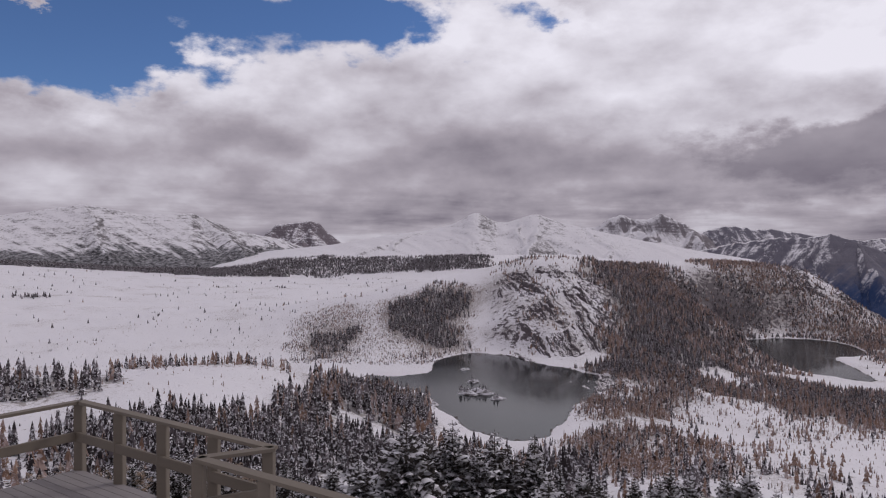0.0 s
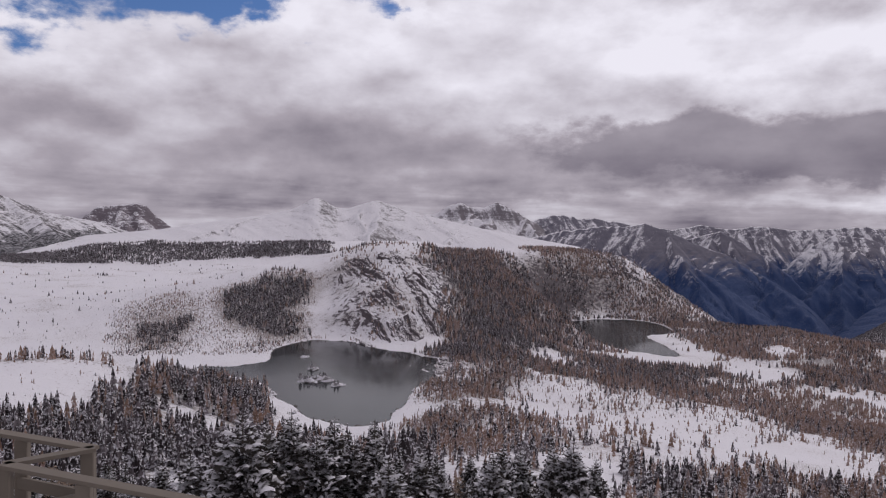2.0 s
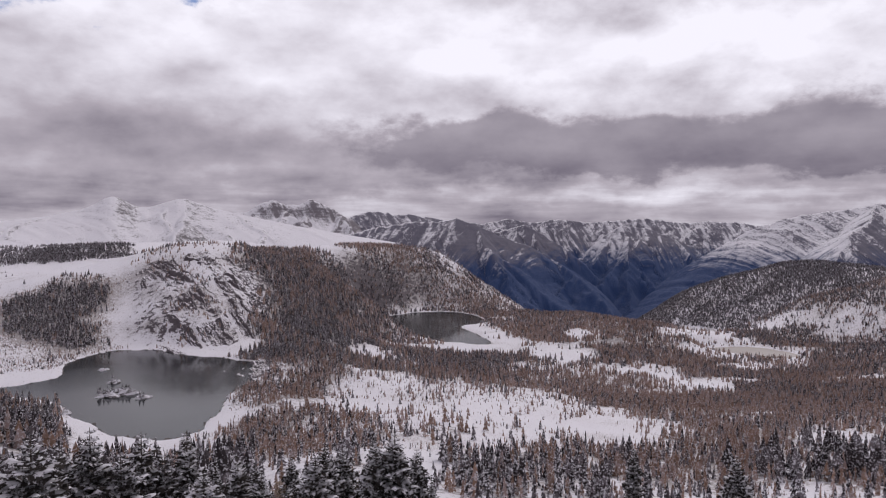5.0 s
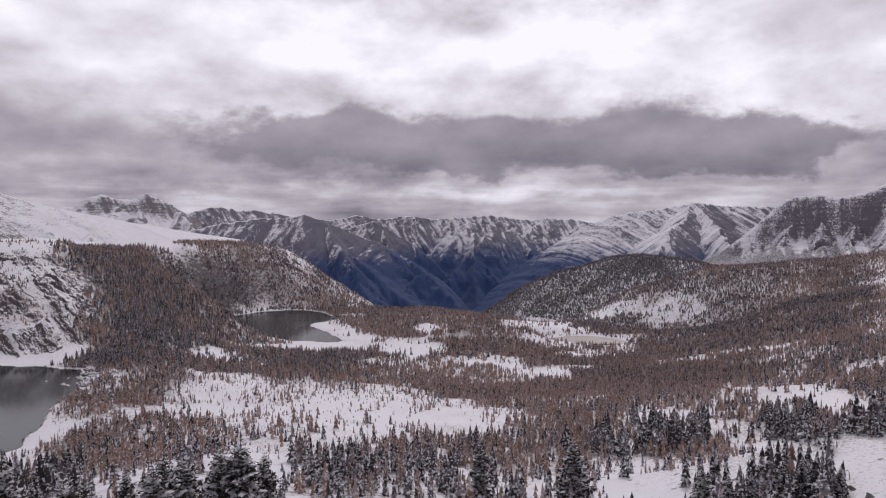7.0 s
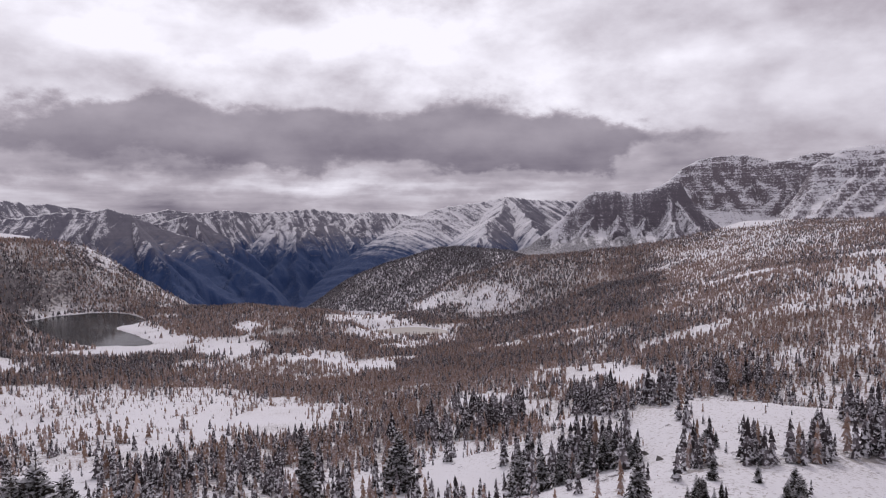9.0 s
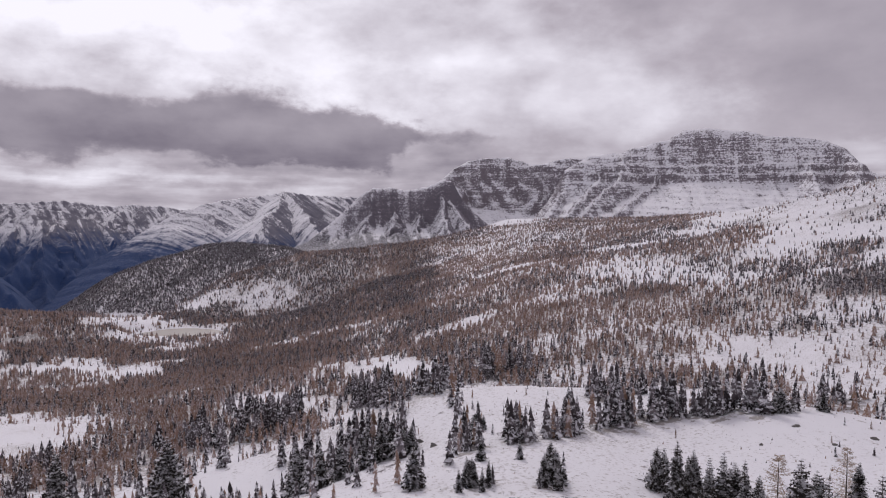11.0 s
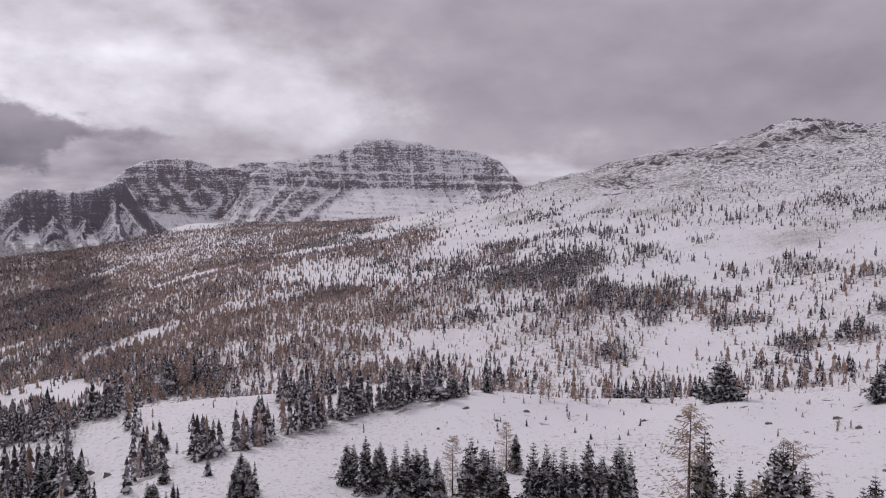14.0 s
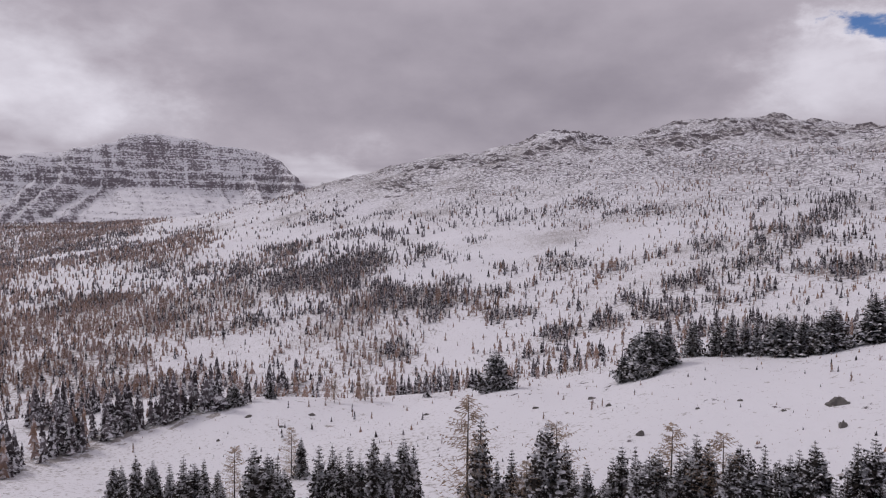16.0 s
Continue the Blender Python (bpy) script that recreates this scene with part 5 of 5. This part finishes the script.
    part("crown", make_mesh("crown", V, F, MAT_NEEDLE), tree)
    part("snow", make_mesh("snow", SV, SF, MAT_SNOW, True), tree, "clumps of snow lying on the boughs")["kind"] = "stuff"
    return tree


def larch_thing(seed, width):
    """A bare larch ten metres high: trunk, upswept limbs and their tan twigs."""
    q = random.Random(seed)
    H = 10.0
    tree = new("larch_tree")
    V, F = [], []
    tube(V, F, [(0, 0, -0.6), (0.04, 0.02, H * 0.5), (0, 0, H)], (0.13, 0.075, 0.01), 6)
    part("trunk", make_mesh("trunk", V, F, MAT_BARK), tree)
    V, F = [], []
    for i in range(105):
        u = ((i + q.random()) / 105) ** 1.15
        z = H * (0.10 + 0.88 * u)
        a, L = q.random() * 6.28, H * width * 1.5 * (1.04 - u) ** 0.7 * (0.55 + 0.6 * q.random()) + 0.15
        c, s, droop = math.cos(a), math.sin(a), -0.22 + 0.35 * u + 0.2 * (q.random() - 0.5)

        def at(t):
            return c * L * t, s * L * t, z + L * (droop * t + 0.26 * t * t)
        tube(V, F, [at(0), at(0.5), at(1)], (0.035, 0.022, 0.008), 3)
        for j in range(9):
            t = 0.14 + 0.84 * j / 9
            p, m, side = at(t), 0.2 + 0.45 * q.random() * (1.1 - t), (1 if j % 2 else -1)
            o, w, up = len(V), 0.052, (q.random() - 0.8) * 1.1
            V += [(p[0] - c * w, p[1] - s * w, p[2]), (p[0] + c * w, p[1] + s * w, p[2] + w),
                  (p[0] + side * s * m + c * m * 0.6, p[1] - side * c * m + s * m * 0.6, p[2] + up * m)]
            F.append((o, o + 1, o + 2))
    part("crown", make_mesh("crown", V, F, MAT_TWIG), tree, "thin tan autumn twigs")
    return tree


MAT_NEEDLE = foliage_material("near_needles", (0.017, 0.0155, 0.0145), (0.058, 0.050, 0.044), 0.75, 0.60)
SPRUCES = [spruce_thing(60 + k, w, sn) for k, (w, sn) in enumerate(((0.26, 0.8), (0.23, 0.5), (0.20, 0.42), (0.30, 0.95), (0.18, 0.38)))]
LARCHES = [larch_thing(80 + k, w) for k, w in enumerate((0.27, 0.21, 0.31))]
for ob, text in zip(SPRUCES, ("snow-laden dark spruce on the slope", "dark green spruce with patches of snow", "slim dark spruce lightly dusted with snow",
                              "broad old spruce heavy with snow", "narrow spire-shaped spruce with little snow")):
    tagged(ob, text, "tree", "spruces on the near slope")
for ob, text in zip(LARCHES, ("bare tan larch with upswept branches", "slender brown autumn larch", "wide spreading larch with golden-brown twigs")):
    tagged(ob, text, "tree", "larches on the near slope")
USED = set()


def plant(kind, x, y, z, h, k, turn, wide=1.0):
    src = (SPRUCES if kind == "s" else LARCHES)[k]
    size = Vector((h / 10 * wide, h / 10 * wide, h / 10))
    if src.name in USED:
        size = Vector([a / b for a, b in zip(size, src.scale)])
        copy_thing(src, pose(x, y, z, 0, 0, turn) @ Matrix.Diagonal((*size, 1)))
    else:
        USED.add(src.name)
        src.matrix_basis = pose(x, y, z, 0, 0, turn) @ Matrix.Diagonal((*size, 1))


# single trees: bearing, angle of the top, distance, kind and shape
ROW_NORTH = [(89.5, -17.8, 92, "s0"), (91, -17.7, 88, "s1"), (92.2, -18.0, 92, "s3"), (93.4, -18.2, 86, "s2"), (94.4, -18.2, 84, "s4"), (95.9, -18.3, 84, "s4"),
             (96.9, -19.2, 80, "s2"), (98.2, -18.1, 84, "l1"), (99.7, -17.8, 80, "s1"), (101.5, -18.5, 80, "s4"), (102.6, -16.3, 105, "l1"), (104.8, -18.1, 78, "s2"),
             (105.9, -17.9, 77, "s1"), (107.3, -17.7, 77, "s2"), (109.2, -17.8, 76, "s1"), (110.4, -18.6, 78, "s3"), (111.7, -17.2, 76, "s0"), (117, -15.3, 72, "l0"),
             (119.4, -19.2, 70, "s4"), (120.6, -18.1, 72, "s2"), (121.8, -18.8, 68, "l2"), (122.6, -18.4, 70, "s4")]
ROW_EAST = [(124.2, -16.0, 70, "l2"), (126.7, -18.6, 66, "s1"), (128.7, -18.6, 66, "s4"), (130.4, -17.4, 66, "s2"), (131.5, -17.7, 66, "s2"), (133.2, -16.1, 68, "l1"),
            (135, -16.1, 66, "s1"), (136.9, -15.7, 65, "l0"), (138.1, -15.8, 65, "s0"), (139.8, -16.4, 64, "s2"), (141.5, -16.5, 64, "s1"),
            (143.1, -15.0, 64, "s0"), (145.2, -17.1, 62, "s4"), (146.8, -14.7, 64, "s3"), (148.5, -15, 64, "s1")]
ROW_BENCH = [(119.2, -11.1, 152, "s3"), (129.4, -10.9, 140, "s3"), (130.5, -9.4, 141, "s3"), (131.4, -8.6, 142, "s3"), (132.6, -8.7, 143, "s3"), (130.8, -10.2, 138, "s3"), (134.5, -8.0, 152, "s0"),
             (136.2, -7.7, 150, "s1"), (137.2, -7.9, 150, "s0"), (138.2, -7.8, 150, "s1"), (139, -7.7, 149, "s1"), (139.9, -7.6, 150, "s0"), (140.5, -7.4, 149, "s3"), (141.4, -7.5, 148, "s0"),
             (142.1, -7.3, 147, "s3"), (143.2, -7.4, 146, "s3"), (143.9, -6.5, 147, "s3"), (146.5, -5.3, 150, "s3"), (147.6, -5.5, 148, "s0"), (98.2, -13.6, 156, "s3"), (101, -13.5, 162, "s0"),
             (108.5, -12.7, 165, "l0"), (106, -13.4, 160, "l2")]
ROW_LAKE = [(-3, -14.0, 62, "s3"), (-6.9, -16.3, 60, "s3"), (-1.2, -15.6, 66, "s0"), (0.8, -14.2, 68, "s0"), (2.8, -15.7, 66, "s0"), (4.2, -15.5, 68, "s1"), (7.4, -15.3, 70, "s1"), (5.8, -16.2, 68, "s1"),
            (8.6, -17.5, 58, "s3"), (11.2, -17.5, 66, "s1"), (12.6, -17.7, 68, "s2"), (23.6, -15.8, 68, "s0"), (17.2, -18.1, 68, "s0"), (19.4, -17.2, 72, "s1"), (-8.9, -16.8, 62, "s0"),
            (22.1, -17.4, 68, "s1"), (42.9, -17.1, 128, "s1"), (50.5, -16.9, 140, "s0"), (-11, -17.5, 58, "s3")]
ROW_SOUTH = [(60.4, -18.7, 118, "s0"), (62.2, -18.8, 116, "s1"), (63.8, -18.2, 120, "s0"), (66.0, -17.4, 122, "s1"), (67.2, -17.0, 124, "s0"), (67.9, -16.9, 126, "s1"), (68.8, -17.4, 122, "s3"),
             (69.6, -17.4, 122, "s0"), (73.9, -16.6, 128, "s0"), (75.0, -16.2, 130, "s3"), (75.6, -16.8, 128, "s1"), (81.1, -19.6, 98, "s0"), (78.6, -20.0, 98, "s1"), (75.4, -20, 98, "s0")]
BESIDE = [(az + 0.55 + 0.25 * (k % 3), top - 0.5 - 0.35 * (k % 4), r + 2.5 - 1.5 * (k % 4), "s" + str((k * 3 + 1) % 5))
          for k, (az, top, r, code) in enumerate(ROW_NORTH + ROW_EAST)]
BESIDE += [(az - 0.7 - 0.3 * (k % 2), top - 0.4 - 0.4 * (k % 3), r - 2.0 + 1.5 * (k % 4), "s" + str((k * 2) % 5)) for k, (az, top, r, code) in enumerate(ROW_EAST)]
for n, (az, top, r, code) in enumerate(ROW_NORTH + ROW_EAST + BESIDE + [(az, top + 0.6, r, code) for az, top, r, code in ROW_BENCH] + ROW_LAKE + ROW_SOUTH):
    x, y = (float(v) for v in polar(az, r))
    z = float(LAND.height(np.array([x]), np.array([y]))[0])
    h = min(max(r * math.tan(radians(top)) - z, 3.0), 17.0) * (0.96 + 0.16 * (n * 37 % 10) / 10)
    plant(code[0], x, y, z - 0.1, h, int(code[1]), n * 67.0 % 360, (1.15 if code[0] == "l" else 1.5 if code == "s3" and r > 120 else 1.3 if az < 26 and r < 100 else 0.95 if r < 100 else 1.1 if h < 7 else 1.0))
q = random.Random(5)
for i in NEAR:
    if TL[i]:
        plant("l", TX[i], TY[i], TZ[i] - 0.1, TH[i] * 0.9, q.randrange(3), q.random() * 360)
    else:
        plant("s", TX[i], TY[i], TZ[i] - 0.1, TH[i], q.randrange(5), q.random() * 360)


# ---------------------------------------------------------------- viewing deck
def beam(a, b, wide, high, lift=0.0):
    """A squared timber from a to b with eased edges; high is its upright size."""
    a, b = Vector(a), Vector(b)
    d = b - a
    bm = bmesh.new()
    bmesh.ops.create_cube(bm, size=1.0)
    bmesh.ops.scale(bm, vec=(d.length, wide, high), verts=bm.verts)
    bmesh.ops.bevel(bm, geom=bm.edges, offset=min(wide, high) * 0.07, segments=1, affect="EDGES")
    turn = d.to_track_quat("X", "Z").to_matrix().to_4x4()
    bmesh.ops.transform(bm, matrix=Matrix.Translation((a + b) / 2 + Vector((0, 0, lift))) @ turn, verts=bm.verts)
    return bm


def timber(name, bm, mat, parent, label=""):
    me = bpy.data.meshes.new(name)
    bm.to_mesh(me)
    bm.free()
    me.materials.append(mat)
    return part(name, me, parent, label)


DECK_Z, RAIL_Z = -3.58, -2.51
ALONG, INTO = Vector((0.823, -0.568, 0)), Vector((-0.568, -0.823, 0))
CORNER = Vector((-5.74, 11.1, 0))


def spot(u, w, z):
    return CORNER + ALONG * u + INTO * w + Vector((0, 0, z))


def build_deck():
    deck = tagged(new("viewing_deck"), "weathered grey plank viewing deck over the slope", "deck")
    for k in range(44):
        w = 0.07 + 0.145 * k
        timber("plank", beam(spot(-0.05, w, DECK_Z - 0.02), spot(4.2, w, DECK_Z - 0.02), 0.138, 0.038), MAT_DECK, deck)
    for u in (0.15, 2.1, 4.0):
        timber("joist", beam(spot(u, 0.05, DECK_Z - 0.14), spot(u, 6.3, DECK_Z - 0.14), 0.06, 0.19), MAT_RAIL, deck)
    for u, w in ((0.15, 0.2), (4.0, 0.2), (0.15, 6.0), (4.0, 6.0)):
        p = spot(u, w, 0)
        g = float(LAND.height(np.array([p.x]), np.array([p.y]))[0])
        timber("support_post", beam(spot(u, w, g - 0.5), spot(u, w, DECK_Z - 0.22), 0.15, 0.15), MAT_RAIL, deck)
    rail = tagged(new("deck_railing"), "brown painted timber railing with posts and a middle rail", "railing")
    runs = (((0, 6.2), (0, 0)), ((0, 0), (4.47, 0)), ((4.47, 0), (4.05, 0.78)), ((4.05, 0.78), (8.4, 0.78)))
    for (u0, w0), (u1, w1) in runs:
        timber("top_rail", beam(spot(u0, w0, RAIL_Z), spot(u1, w1, RAIL_Z), 0.14, 0.045), MAT_RAIL, rail)
        timber("middle_rail", beam(spot(u0, w0 + 0.06, RAIL_Z - 0.53), spot(u1, w1 + 0.06, RAIL_Z - 0.53), 0.042, 0.14), MAT_RAIL, rail)
    posts = [(0, 0), (1.12, 0), (2.2, 0), (3.32, 0), (4.40, 0.02), (4.07, 0.78), (5.2, 0.78), (6.4, 0.78), (0, 1.5), (0, 3.0), (0, 4.5)]
    for u, w in posts:
        timber("post", beam(spot(u, w, DECK_Z - 0.5), spot(u, w, RAIL_Z - 0.02), 0.14, 0.14), MAT_RAIL, rail)


build_deck()


# ---------------------------------------------------------------- island and boulders
def lump(name, seed, sx, sy, sz, mat, rings=14, segs=26):
    """An uneven stone: a squashed, cracked dome."""
    V = []
    for i in range(rings + 1):
        t = i / rings
        for j in range(segs):
            a = 6.2832 * j / segs
            p = np.array([math.cos(a) * math.cos(t * 1.57), math.sin(a) * math.cos(t * 1.57), math.sin(t * 1.57)])
            k = 0.8 + 0.45 * float(fbm(np.array([p[0] * 2 + p[2]]), np.array([p[1] * 2 - p[2]]), 1.0, 3, seed)[0])
            V.append((p[0] * sx * k, p[1] * sy * k, p[2] * sz * k * (0.8 + 0.4 * ((i * 7 + j * 3 + seed) % 3) / 3) - 0.25 * sz))
    F = [(i * segs + j, i * segs + (j + 1) % segs, (i + 1) * segs + (j + 1) % segs, (i + 1) * segs + j) for i in range(rings) for j in range(segs)]
    return make_mesh(name, V, F, mat)


MAT_ISLAND = mountain_material("island_rock", 0.3, 0.5, (0.05, 0.046, 0.045), (0.2, 0.18, 0.17), scale=14.0)
for k, (az, dep, sx, sy, sz) in enumerate(((2.6, -12.1, 15, 8, 5.0), (4.4, -12.5, 8, 5, 3.0), (2.5, -11.2, 6, 5, 4.0), (1.8, -10.25, 5, 4, 3.0), (-0.75, -13.05, 4, 7, 3.0))):
    r = -110 / math.tan(radians(dep))
    ob = tagged(new("island", lump("island", 400 + k, sx, sy, sz, MAT_ISLAND)), "small rocky island with snow in the dark lake", "island", "islands in the lake")
    ob.matrix_basis = pose(*(float(v) for v in polar(az, r)), -110, 0, 0, -az)
    if k < 3:
        n = (22, 4, 3)[k]
        a, d = rng.rand(n) * 6.28, np.sqrt(rng.rand(n)) * 0.7
        c, s = math.cos(radians(-az)), math.sin(radians(-az))
        lx, ly = np.cos(a) * d * sx - (2 if k == 0 else 0), np.sin(a) * d * sy
        me = forest_mesh("island_woods", rng, [skirts(rng, 5, 6, 0.2) for _ in range(3)], ob.location.x + c * lx - s * ly, ob.location.y + s * lx + c * ly,
                         -110 + sz * 0.45 + 0 * lx, 2.2 + 2.8 * rng.rand(n), 1.4 + 0 * lx, MAT_SPRUCE)
        tagged(new("island_woods", me), "small dark spruces crowded on the island", "trees", kind="stuff")
BOULDERS = [(144.5, -12.9, 2.1, 0.9), (130.8, -16.6, 1.0, 0.7), (144.8, -14.4, 0.9, 0.7), (127, -14.2, 1.0, 0.4), (128.3, -14.6, 0.7, 0.4), (122.5, -15.2, 0.8, 0.3),
            (113.5, -15.9, 0.8, 0.3), (104.2, -15.8, 1.1, 0.35), (101.8, -16.5, 0.7, 0.4), (99.3, -15.6, 1.2, 0.35), (97, -17.3, 0.6, 0.4), (138, -13.4, 0.6, 0.3),
            (135, -14.3, 0.5, 0.3), (141, -13.8, 0.5, 0.3), (116.2, -15.3, 0.9, 0.3), (70.2, -18.8, 1.6, 0.7), (71.5, -19.0, 1.3, 0.6), (68.6, -15.4, 1.8, 0.8)]
for k, (az, dep, wide, high) in enumerate(BOULDERS):
    r = np.linspace(60, 300, 241)
    x, y = polar(az, r)
    z = LAND.height(x, y)
    i = int(np.argmax(np.degrees(np.arctan2(z, r)) > dep))
    ob = tagged(new("boulder", lump("boulder", 500 + k, wide * 0.85, wide * 0.65, high * 1.7, MAT_ROCK, 7, 13)), "dark weathered boulder poking out of the snow", "boulder", "boulders on the bench")
    ob.matrix_basis = pose(float(x[i]), float(y[i]), float(z[i]), 0, 0, -az)


def shore_rocks():
    """Broken dark stones along the waterline of the two larger lakes."""
    V, F, off = [], [], 0
    base = np.array([(1, 0, 0.1), (0.3, 0.9, 0.2), (-0.8, 0.5, 0.1), (-0.7, -0.6, 0.15), (0.4, -0.9, 0.1), (0.1, 0.1, 0.75)])
    tris = np.array([(0, 1, 5), (1, 2, 5), (2, 3, 5), (3, 4, 5), (4, 0, 5)])
    for lake in LAKES[:2]:
        a, b = lake.line, np.roll(lake.line, -1, 0)
        for p, e in zip(a, b):
            for k in range(max(1, int(np.hypot(*(e - p)) / 2.2))):
                if rng.rand() < 0.75:
                    c = p + (e - p) * rng.rand() + (rng.rand(2) - 0.5) * 3.0
                    w, t = 0.5 + 1.6 * rng.rand() ** 2, rng.rand() * 6.28
                    q = base * (w, w * 0.7, w * 0.8)
                    x, y = q[:, 0] * math.cos(t) - q[:, 1] * math.sin(t) + c[0], q[:, 0] * math.sin(t) + q[:, 1] * math.cos(t) + c[1]
                    V.append(np.stack([x, y, q[:, 2] + lake.level - 0.1], 1))
                    F.append(tris + off)
                    off += 6
    me = make_mesh("shore_rocks", np.concatenate(V), np.concatenate(F), MAT_ROCK)
    tagged(new("shore_rocks", me), "dark broken stones along the lake shores", "rocks", kind="stuff")


shore_rocks()
